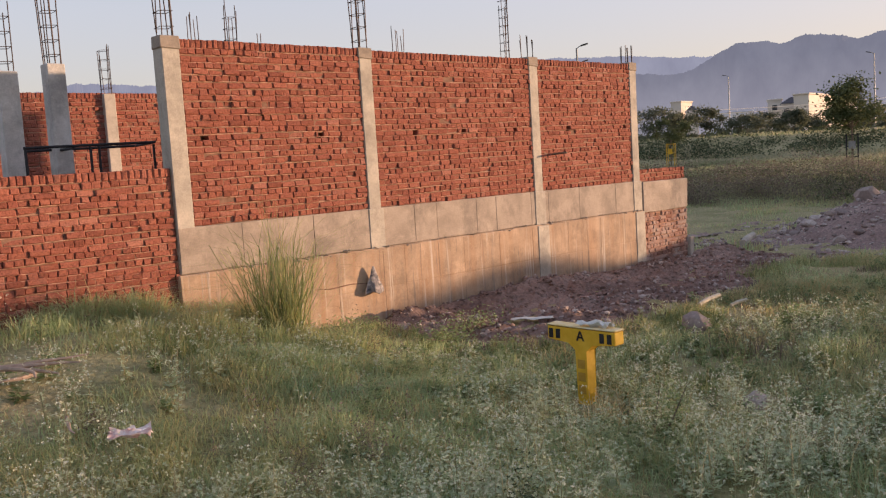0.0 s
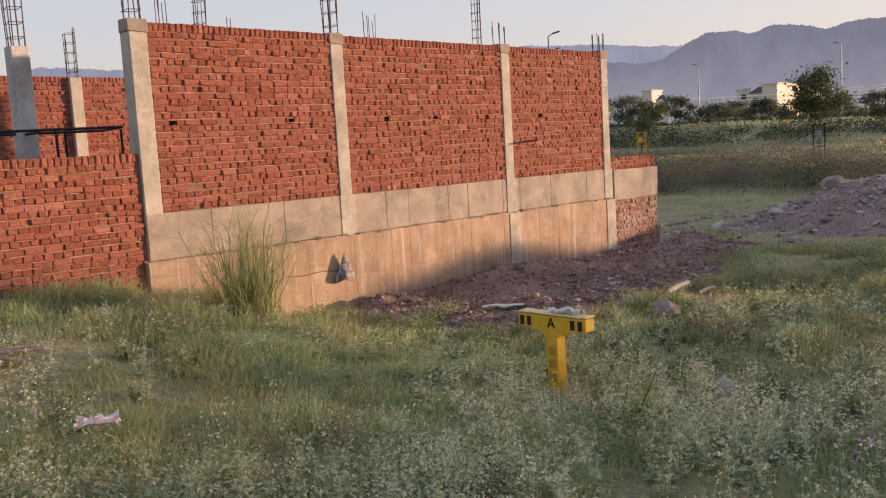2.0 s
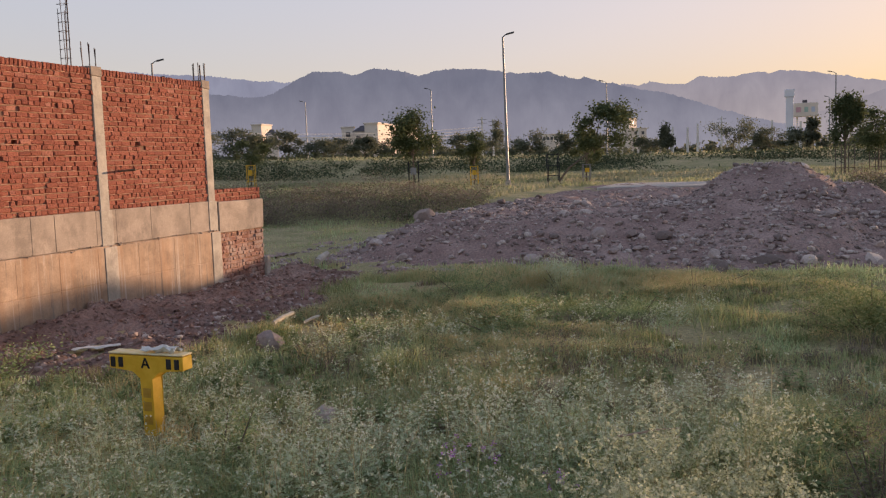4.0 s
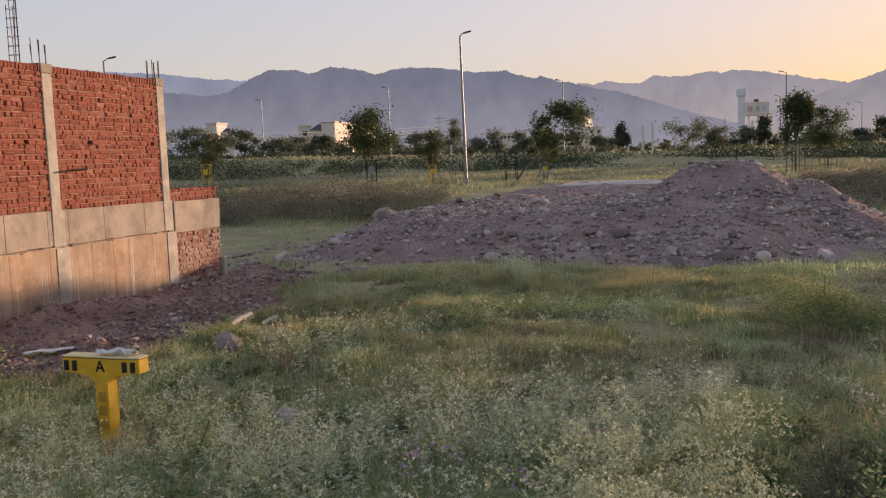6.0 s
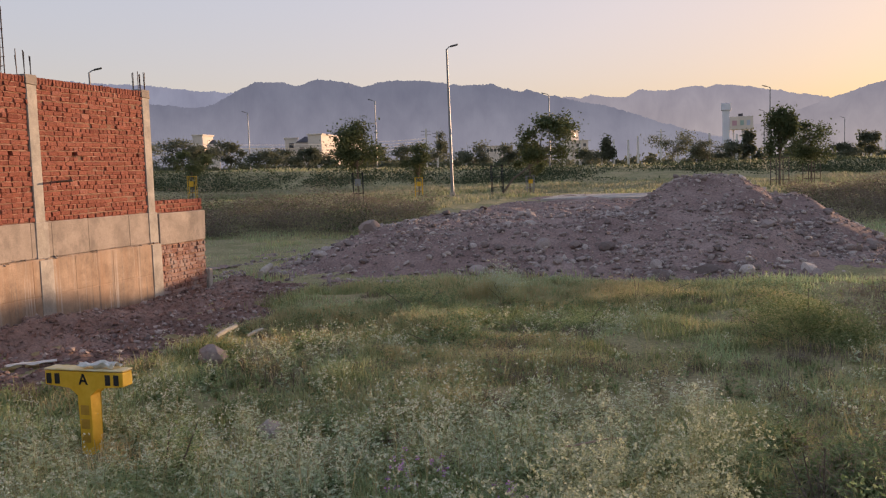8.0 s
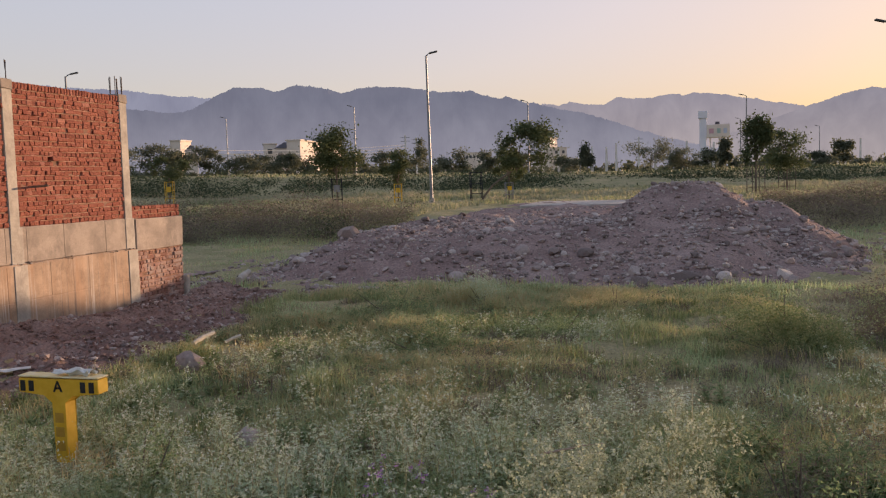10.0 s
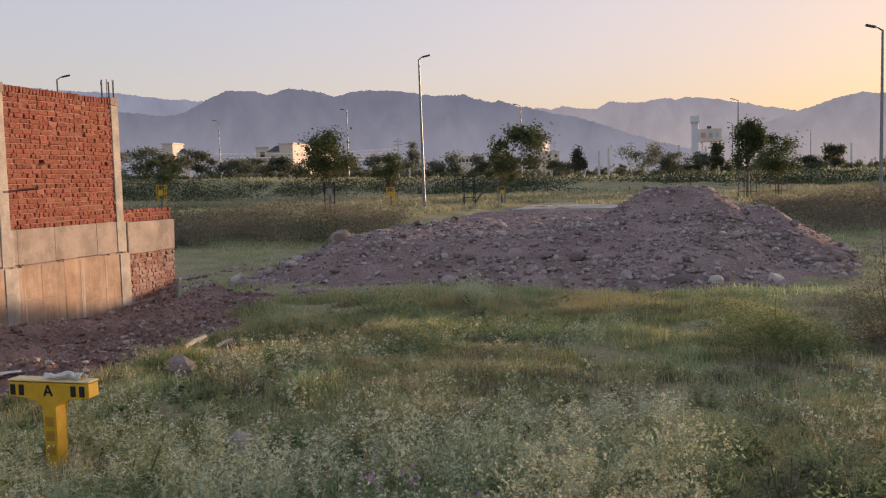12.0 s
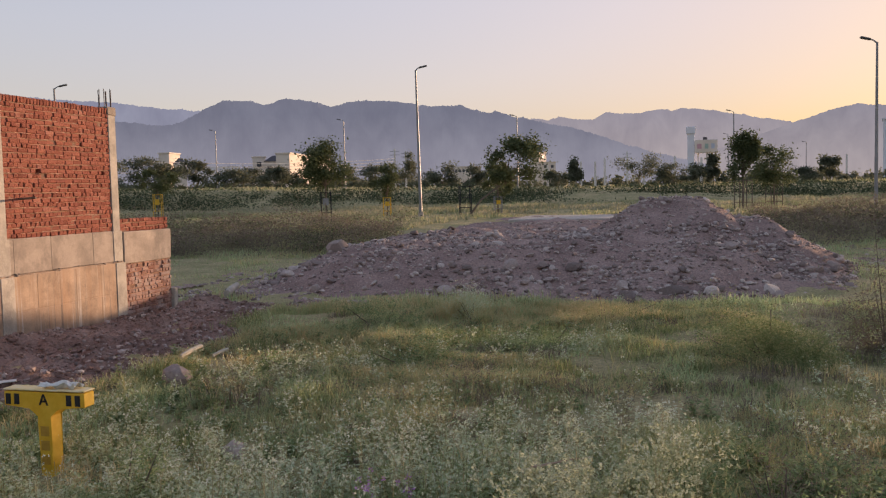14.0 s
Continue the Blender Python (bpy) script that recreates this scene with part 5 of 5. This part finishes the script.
# formwork panels on the retaining wall and beam
def formwork():
    rnd = random.Random(12)
    wall, beam = bpy.data.objects["retaining_wall"], bpy.data.objects["plinth_beam"]
    x = -0.29
    while x < 10.38:
        w = rnd.choice((0.45, 0.6, 0.6, 0.75, 0.9))
        e = min(x + w, 10.38)
        for z0, z1 in ((-1.4, -0.30), (-0.296, Z_BEAM - 0.02)):
            bm = bmesh.new()
            box(bm, x + 0.001, -0.049 - rnd.random() * 0.003, z0, e - 0.001, -0.03, z1 - rnd.random() * 0.02, 0.003)
            part("panel", bm, M_PLINTH, wall)
        x = e
    x = -0.25
    while x < 10.33:
        e = min(x + rnd.choice((0.5, 0.8, 0.95, 1.2)), 10.345)
        bm = bmesh.new()
        box(bm, x + 0.004, -0.018 - rnd.random() * 0.004, Z_BEAM + 0.03 * rnd.random(), e - 0.002, 0.0, Z_BRICK - 0.008, 0.003)
        part("panel", bm, M_BEAM, beam)
        x = e
    for a, b in COLUMNS[1:]:
        bm = bmesh.new()
        box(bm, a - 0.03, -0.034, Z_BEAM - 0.02, b + 0.03, 0.0, Z_BRICK - 0.004, 0.008, 0.006, 2)
        part("pilaster", bm, M_CONC, beam)
        if a > 5:
            bm = bmesh.new()
            box(bm, a - 0.02, -0.064, -1.4, b + 0.06, -0.04, Z_BEAM - 0.03, 0.006, 0.004, 2)
            part("pilaster", bm, M_CONC, wall)
    for pts in (((1.78, 0.2), (1.8, 0.08), (1.77, 0.0), (1.79, -0.09), (1.76, -0.25)), ((1.8, -0.16), (2.1, -0.19), (2.5, -0.17), (2.8, -0.2))):
        bm = bmesh.new()
        tube(bm, [(x, -0.05, z) for x, z in pts], [0.004, 0.011, 0.009, 0.007, 0.003][: len(pts)], 4)
        part("crack", bm, M_BLACK if len(pts) == 5 else M_MORTAR, wall, "dark crack in the concrete" if len(pts) == 5 else "")
    # mortar crumbs along the rough lower edge of the beam
    rng = np.random.default_rng(8)
    n = 190
    xx = rng.uniform(-0.2, 10.3, n)
    scatter_chips("mortar_crumbs", xx, np.full(n, -0.055), Z_BEAM + 0.012 * np.sin(xx * 3) + rng.normal(0, 0.012, n), rng.uniform(0.1, 1, n) ** 2.5 * 0.06 + 0.008, M_BEAM, "mortar crumbs along the joint of the plinth", 9)


formwork()

# ======== trees with their guards ========
tree(45.7, 9.7, 5.0, 3.1, 3.3, "young roadside tree with a full dark crown", 1, 0.15, 2600)
tree_guard(45.7, 9.7, 1.85, 0.6, M_BLACK, M_GALV, "dark steel guard round a young tree")
tree(52.4, 7.93, 3.4, 1.9, 2.2, "small bright green sapling in a yellow guard", 2, 0.14, 1100)
tree_guard(52.4, 7.93, 1.35, 0.5, M_YELLOW, M_YELLOW, "yellow painted steel guard round a sapling")
tree(56.4, 28.1, 4.0, 2.6, 2.2, "small sapling in a yellow guard", 3, 0.15, 1100)
tree_guard(56.4, 28.1, 1.9, 0.6, M_YELLOW, M_YELLOW, "yellow painted steel guard with a small plate")
tree(50.2, 1.74, 5.0, 3.5, 3.5, "leaning young tree with a ragged spreading crown", 4, 0.17, 1900, (0.7, -2.3), lumps=9)
tree_guard(50.2, 1.9, 2.0, 0.7, M_BLACK, None, "bent dark steel guard leaning to one side", 0.35)
tree(55.3, 0.76, 3.5, 1.9, 2.5, "small sapling with a loose crown", 5, 0.15, 1000)
tree_guard(55.3, 0.76, 1.2, 0.5, M_GALV, M_YELLOW, "pale steel guard round a sapling")
tree(53.1, -15.3, 5.2, 1.8, 3.6, "young tree with an upright dark crown", 6, 0.17, 1900)
tree_guard(53.1, -15.3, 2.0, 0.8, M_BARK, None, "rough wooden guard round a young tree")
tree(58.0, -17.65, 4.6, 3.1, 3.2, "young tree with a loose pale crown", 7, 0.16, 1500)
tree_guard(58.0, -17.65, 1.7, 0.8, M_BARK, None, "rough wooden guard round a young tree")
for k, (az, r, h, w) in enumerate(((57.0, 118, 3.9, 6.0), (54.8, 112, 3.6, 6.2), (58.6, 121, 3.4, 4.5), (60.2, 125, 4.2, 4.4), (62.4, 120, 2.7, 4.6), (65.0, 118, 2.8, 4.2), (63.5, 130, 3.0, 5.4), (66.8, 128, 2.8, 5.0), (71.6, 120, 3.2, 5.0), (73.2, 150, 6.0, 4.4), (69.2, 135, 3.3, 5.0),
                                   (84.2, 105, 3.4, 1.3), (88.1, 160, 6.6, 7.0), (90.2, 140, 3.4, 4.6), (92.6, 92, 2.9, 1.0), (91.3, 128, 2.9, 3.6), (83.0, 150, 3.4, 4.5), (80.0, 150, 3.6, 6.0), (99.2, 105, 2.8, 2.2), (78.0, 130, 3.4, 4.0), (75.6, 125, 3.6, 4.5), (95.5, 150, 2.4, 6), (98.0, 150, 2.4, 5))):
    x, y = at_bearing(az, r)
    tree(x, y, h, w, h * 0.86, "dark green tree on the far plain", 100 + k, 0.26, 1100, group="trees on the far plain", lumps=10, mat=M_FAR)


def far_woods():
    """Low woods between the far road and the hills."""
    rng = np.random.default_rng(77)
    P = []
    for az in np.arange(44, 108, 0.36):
        r = rng.uniform(140, 320)
        x, y = at_bearing(az + rng.normal(0, 0.2), r)
        h = r * math.tan(radians((rng.uniform(0.25, 0.7) if 56 < az < 67.5 else rng.uniform(0.4, 1.0)) if az < 76 else rng.uniform(0.3, 0.85)))
        c = bush_points((x, y, float(ground_z(x, y)) + 0.1), (h * 0.8, h * 0.8, h * 0.85), 240, rng, 7)
        P.append(c)
    V, F = leaves(np.concatenate(P), 0.75, rng, 0.2, 0.7)
    stuff("far_woods", V, F, M_FAR, "dark low woods across the far plain", "woods")


far_woods()


def belt(name, n, line, width, h, leaf, mat, label, seed, y0, y1, gap=0.35):
    """A strip of scrub along x + y/4 = line."""
    rng = np.random.default_rng(seed)
    y = rng.uniform(y0, y1, n)
    x = line - 0.25 * y + rng.normal(0, width * 0.5, n)
    keep = rng.random(n) < np.clip(0.8 + 1.2 * N_C.fbm(x * 0.22, y * 0.22, 3), gap * 0.4, 1)
    keep &= open_field(x, y)
    x, y = x[keep], y[keep]
    top = h * np.clip(0.75 + 1.1 * N_A.fbm(x * 0.3 + 4, y * 0.3, 3), 0.2, 1.6)
    top = top * np.where((line > 60) & (y < 8), 0.5, 1.0)
    P = np.stack([x, y, ground_z(x, y) + top * rng.random(len(x)) ** 0.8], 1)
    V, F = leaves(P, leaf, rng, 0.0, 0.5)
    stuff(name, V, F, mat, label, "scrub")


belt("bank_scrub", 100000, 79.3, 4.6, 0.8, 0.24, M_HEDGE, "dark green scrub over the far bank", 81, -75, 110)
belt("dead_scrub", 100000, 32.0, 3.4, 1.25, 0.1, M_BRUSH, "grey-brown dead scrub on the bank behind the heap", 82, -32, 34)
belt("dark_scrub", 34000, 34.0, 3.0, 0.85, 0.1, M_HEDGE, "dark green scrub on the bank behind the heap", 83, -32, 34)

belt("withered_scrub", 46000, 32.5, 4.0, 1.05, 0.1, M_BRUSH, "tall grey-brown withered scrub past the end of the heap", 84, -34, -12)

# ======== an unseen hedge, added to cast loose shade over the near field =======
def unseen_shade_hedge(x, y, turn, length, height, n, seed):
    rng = np.random.default_rng(seed)
    ob = thing("hedge", (x, y, float(ground_z(x, y)) - 0.05), "tall loose hedge of small dark leaves, unseen, added to thin the sun", "hedge", rz=turn)
    u = rng.uniform(0, length, n)
    top = height * (1 + 0.10 * N_A.fbm(u * 0.5, u * 0 + 2.0, 3))
    P = np.stack([u, rng.normal(0, 0.45, n), top * rng.uniform(0.01, 1.0, n)], 1)
    V, F = leaves(P, 0.27, rng, 0.1, 0.62)
    np_part("foliage", V, F, M_TREE, ob)
    bm = bmesh.new()
    for k in range(int(length / 1.5)):
        p = Vector((k * 1.5 + rng.uniform(0, 0.8), rng.normal(0, 0.2), 0))
        rod(bm, p, p + Vector((rng.normal(0, 0.3), rng.normal(0, 0.2), height * rng.uniform(0.6, 0.9))), 0.04, 0.012, 5)
    part("brushwood", bm, M_BARK, ob)


unseen_shade_hedge(31.3, -21.6, -121.5, 60, 4.1, 20500, 151)

# ======== grasses and weeds, far to near ========
in_strip = lambda x, y, rng: (x + 0.25 * y > 34.5) & (x + 0.25 * y < 73)
grass_field("strip_grass", 80000, 44, 106, 40, 88, 0.34, 0.06, 0.9, M_STRIP, "tall golden dry grass on the strip beyond the heap", 90, in_strip, 0.25)
on_plain = lambda x, y, rng: x + 0.25 * y > 84
grass_field("plain_grass", 36000, 44, 106, 88, 190, 0.36, 0.14, 0.9, M_STRIP, "dry grass on the far plain", 91, on_plain, 0.12)
grass_field("back_grass", 60000, 44, 106, 19, 42, 0.18, 0.022, 0.5, M_GRASS, "short green grass behind the building and the heap", 92, None, 0.5)
grass_field("field_grass", 190000, 13, 106, 8.5, 20, 0.17, 0.013, 0.8, M_GRASS, "mixed green and drying field grass", 93)
dry_zone = lambda x, y, rng: (N_A.fbm(x * 0.35 + 2, y * 0.35, 3) > 0.02) & (x > 4)
grass_field("dry_field_grass", 120000, 58, 106, 10, 20.5, 0.17, 0.012, 1.1, M_DRY, "straw-coloured dry grass in patches", 94, dry_zone)
grass_field("near_grass", 105000, 12, 108, 3.6, 9.5, 0.2, 0.009, 1.0, M_GRASS, "tangled green and drying grass at the road's edge", 95)
grass_field("near_dry_grass", 20000, 12, 108, 3.6, 9.5, 0.2, 0.010, 1.15, M_DRY, "straw-coloured tangled grass at the road's edge", 107, lambda x, y, rng: y > -10.7 + 0.5 * rng.random(len(x)))
left_zone = lambda x, y, rng: (x < 0.6) & (y > -2.6 - 0.3 * x)
grass_field("left_grass", 90000, 12, 50, 7.0, 12.2, 0.5, 0.011, 0.95, M_GRASS, "tall yellow-green grass below the low wall", 96, left_zone)

west = lambda x, y, rng: y > -10.9 + 0.6 * N_C.at(x * 1.3, y * 1.3)
pale = lambda x, y, rng: np.hypot((x - 0.15) / 1.15, (y + 10.45) / 0.8) < 0.75 + 0.5 * rng.random(len(x))
not_pale = lambda x, y, rng: np.hypot((x - 0.15) / 1.15, (y + 10.45) / 0.8) > 0.9
off_pale = lambda x, y, rng: west(x, y, rng) & not_pale(x, y, rng)
forbs("weeds", 2100, 12, 100, 4.0, 8.8, 0.46, 5, 11, 0.075, M_WEED, "bushy grey-green flowering weeds at the road's edge", 97, 1, M_BLOOM, 0.013, off_pale, 0.45, 0.78)
forbs("tall_weeds", 260, 12, 100, 4.4, 9.4, 0.72, 4, 12, 0.07, M_WEED, "taller flowering weeds standing over the rest", 106, 6, M_BLOOM, 0.014, off_pale, 0.6, 0.4, 0.22)
forbs("leafy_weeds", 320, 12, 108, 4.2, 10.5, 0.4, 5, 9, 0.1, M_BUSH, "dark green leafy weeds in clumps", 104, 0, None, 0.012, not_pale, 0.6, 0.35)
forbs("pale_weeds", 210, 74, 104, 3.9, 8.0, 0.66, 7, 8, 0.06, M_FLUFF, "pale seeding weeds gone to fluff", 99, 16, M_FLUFF, 0.021, pale, 0.3, 0.9, 0.3)
lush = lambda x, y, rng: (y < -10.9) & not_pale(x, y, rng)
forbs("lush_weeds", 420, 88, 108, 4.3, 9.5, 0.36, 5, 9, 0.11, M_BUSH, "lush green leafy weeds beside the pale ones", 111, 0, None, 0.012, lush, 0.6, 0.5)
forbs("field_weeds", 950, 24, 108, 8.4, 15, 0.34, 4, 8, 0.085, M_WEED, "grey-green weeds among the field grass", 98, 2, M_BLOOM, 0.016, None, 0.35, 0.42)
forbs("green_weeds", 900, 40, 108, 8.4, 17, 0.27, 5, 8, 0.1, M_BUSH, "fresh green leafy weeds among the field grass", 108, 0, None, 0.012, None, 0.3, 0.3)
tall_pale = lambda x, y, rng: np.hypot((x - 0.9) / 0.8, (y + 10.35) / 0.5) < 1.0
forbs("seeding_weeds", 60, 78, 98, 5.0, 8.0, 1.0, 5, 9, 0.05, M_FLUFF, "tall thin weeds gone to pale seed", 109, 14, M_FLUFF, 0.02, tall_pale, 0.3, 0.6, 0.16)
weeds("brown_weeds", 220, 12, 108, 4.2, 12, 0.36, 9, 12, M_BRUSH, "brown withered weeds in clumps", 105, 0.0, 0.035)


M_REED = leaf_material("reed_blade", [(0, (0.16, 0.21, 0.09)), (0.6, (0.3, 0.35, 0.16)), (1, (0.45, 0.42, 0.22))], None)


def tussocks(name, centres, each, a0, a1, r0, r1, h, mat, label, seed):
    """Hummocks of thicker grass."""
    rng = np.random.default_rng(seed)
    x, y = sector(centres, a0, a1, r0, r1, rng)
    ok = open_field(x, y)
    x, y = x[ok], y[ok]
    size = rng.uniform(0.5, 1.4, len(x))
    X = np.repeat(x, each) + rng.normal(0, 0.16, len(x) * each) * np.repeat(size, each)
    Y = np.repeat(y, each) + rng.normal(0, 0.16, len(x) * each) * np.repeat(size, each)
    n = len(X)
    V, F = blades(X, Y, ground_z(X, Y) - 0.02, h * np.repeat(size, each) * rng.uniform(0.5, 1.1, n), np.full(n, 0.011), np.abs(rng.normal(0.75, 0.35, n)), rng)
    stuff(name, V, F, mat, label, "grass")


tussocks("green_tussocks", 230, 130, 26, 106, 8.0, 19, 0.24, M_REED, "rough green tussocks in the field", 141)
tussocks("dry_tussocks", 110, 120, 40, 106, 8.0, 20, 0.22, M_DRY, "dry straw tussocks in the field", 142)
tussocks("brown_tussocks", 90, 120, 55, 106, 7.0, 19, 0.2, M_BRUSH, "withered brown tussocks in the field", 143)


def violet_flowers():
    rng = np.random.default_rng(131)
    P = []
    for cx, cy in ((0.6, -8.75), (0.72, -8.95), (0.31, -9.58), (0.45, -8.7)):
        c = np.array([cx, cy, float(ground_z(cx, cy)) + 0.42])
        heads = c + rng.normal(0, 0.06, (7, 3))
        P.append(np.repeat(heads, 9, 0) + rng.normal(0, 0.012, (63, 3)))
    V, F = leaves(np.concatenate(P), 0.02, rng, 0, 0.7)
    stuff("violet_flowers", V, F, M_VIOLET, "small violet wild flowers among the weeds", "flowers")


violet_flowers()


def tall_tuft(x, y, n, h, label, seed, mat, w=0.010):
    """A tussock: green blades and a thinner set of dry ones."""
    rng = np.random.default_rng(seed)
    ob = thing("grass_tuft", (x, y, float(ground_z(x, y)) - 0.03), label, "grass", "grass tufts")
    for name, k, m in (("green_foliage", n, mat), ("dry_foliage", n // 8, M_DRY)):
        px, py = rng.normal(0, 0.13, k), rng.normal(0, 0.13, k)
        V, F = blades(px, py, np.zeros(k), h * rng.uniform(0.5, 1.15, k), np.full(k, w), np.abs(rng.normal(0.78, 0.45, k)), rng)
        np_part(name, V, F, m, ob)
    return ob


tall_tuft(0.15, -1.7, 420, 1.8, "tall arching tuft of wild cane grass beside the plinth", 101, M_REED)
tall_tuft(11.7, -6.6, 260, 0.6, "yellow-green grass tuft before the heap", 102, M_DRY)
tall_tuft(10.9, -7.4, 220, 0.5, "yellow-green grass tuft before the heap", 103, M_DRY)
bush("bush", 7.4, -12.2, 0.8, 1.0, 0.72, 14000, 0.042, M_REED, "dark green bush with bare twigs in the field", 110)
bush("bush", 8.8, -14.0, 0.8, 1.2, 1.2, 8000, 0.045, M_BRUSH, "grey-brown half dead bush in the field", 111)
bush("bush", 0.6, -6.6, 0.4, 0.5, 0.5, 2600, 0.035, M_BUSH, "small dark leafy bush beside the plot marker", 112)
bush("bush", 1.4, -0.9, 0.7, 0.4, 0.4, 1800, 0.05, M_BUSH, "soft green bush at the foot of the plinth", 113)
bush("bush", 3.0, -1.9, 0.9, 0.5, 0.4, 1500, 0.05, M_BUSH, "soft green bush at the edge of the bare earth", 114)
bush("bush", 6.3, -5.2, 0.5, 0.4, 0.35, 1700, 0.05, M_BUSH, "dark green low bush beside the broken poles", 115)

bush("bush", 1.2, -11.65, 0.3, 0.35, 0.75, 1500, 0.03, M_BRUSH, "brown withered twiggy bush in the green grass", 119, 0.25)
bush("bush", 8.5, -8.9, 0.8, 1.0, 0.42, 5000, 0.04, M_BUSH, "dark green low bush in the field", 120)
bush("bush", 6.9, -7.3, 0.9, 1.0, 0.4, 4500, 0.04, M_BUSH, "dark green low bush beside dry grass", 121)
bush("bush", 10.2, -5.6, 0.8, 0.9, 0.5, 4000, 0.04, M_BUSH, "green low bush near the rubble foot", 122)
bush("bush", 11.8, -7.0, 0.7, 0.7, 0.6, 5200, 0.034, M_WEED, "pale yellow-green bush before the heap", 123, 0.3)
bush("bush", 11.6, -9.6, 0.8, 1.1, 0.45, 5200, 0.034, M_DRY, "golden rounded dry bush before the heap", 124, 0.3)
# Dark leaves added in place of a shaded hollow between the weeds.
bush("bush", -1.62, -6.98, 0.28, 0.28, 0.62, 1500, 0.035, M_HEDGE, "small dark leafy bush standing in for the shade of a gap in the weeds", 125)
bush("bush", 0.08, -11.77, 0.3, 0.4, 0.6, 1500, 0.04, M_BUSH, "small green leafy bush in the grass", 126)

for k, (side, y, w, h) in enumerate(((30.6, 3.5, 1.5, 1.0), (31.2, 6.8, 1.9, 1.2), (30.4, 9.6, 1.4, 0.9), (31.5, 12.4, 2.0, 1.3), (30.8, 16.0, 1.7, 1.1), (32.0, 20.0, 2.1, 1.3),
                                   (31.0, -15.0, 1.4, 1.0), (31.8, -17.5, 1.8, 1.25), (30.6, -20.3, 1.7, 1.1), (32.2, -23.5, 2.0, 1.2))):
    bush("bush", side - 0.25 * y, y, w * 0.8, w, h, 2600, 0.085, M_BRUSH if k % 3 else M_HEDGE, "grey-brown withered bush on the bank" if k % 3 else "dark green bush on the bank", 160 + k, 0.35)

# ======== bricks ========
for bricks, core, y, singles, inside in LATER:
    lay(bricks, core, y, singles, inside, M_OLD if core.name == "wall_6" else None)
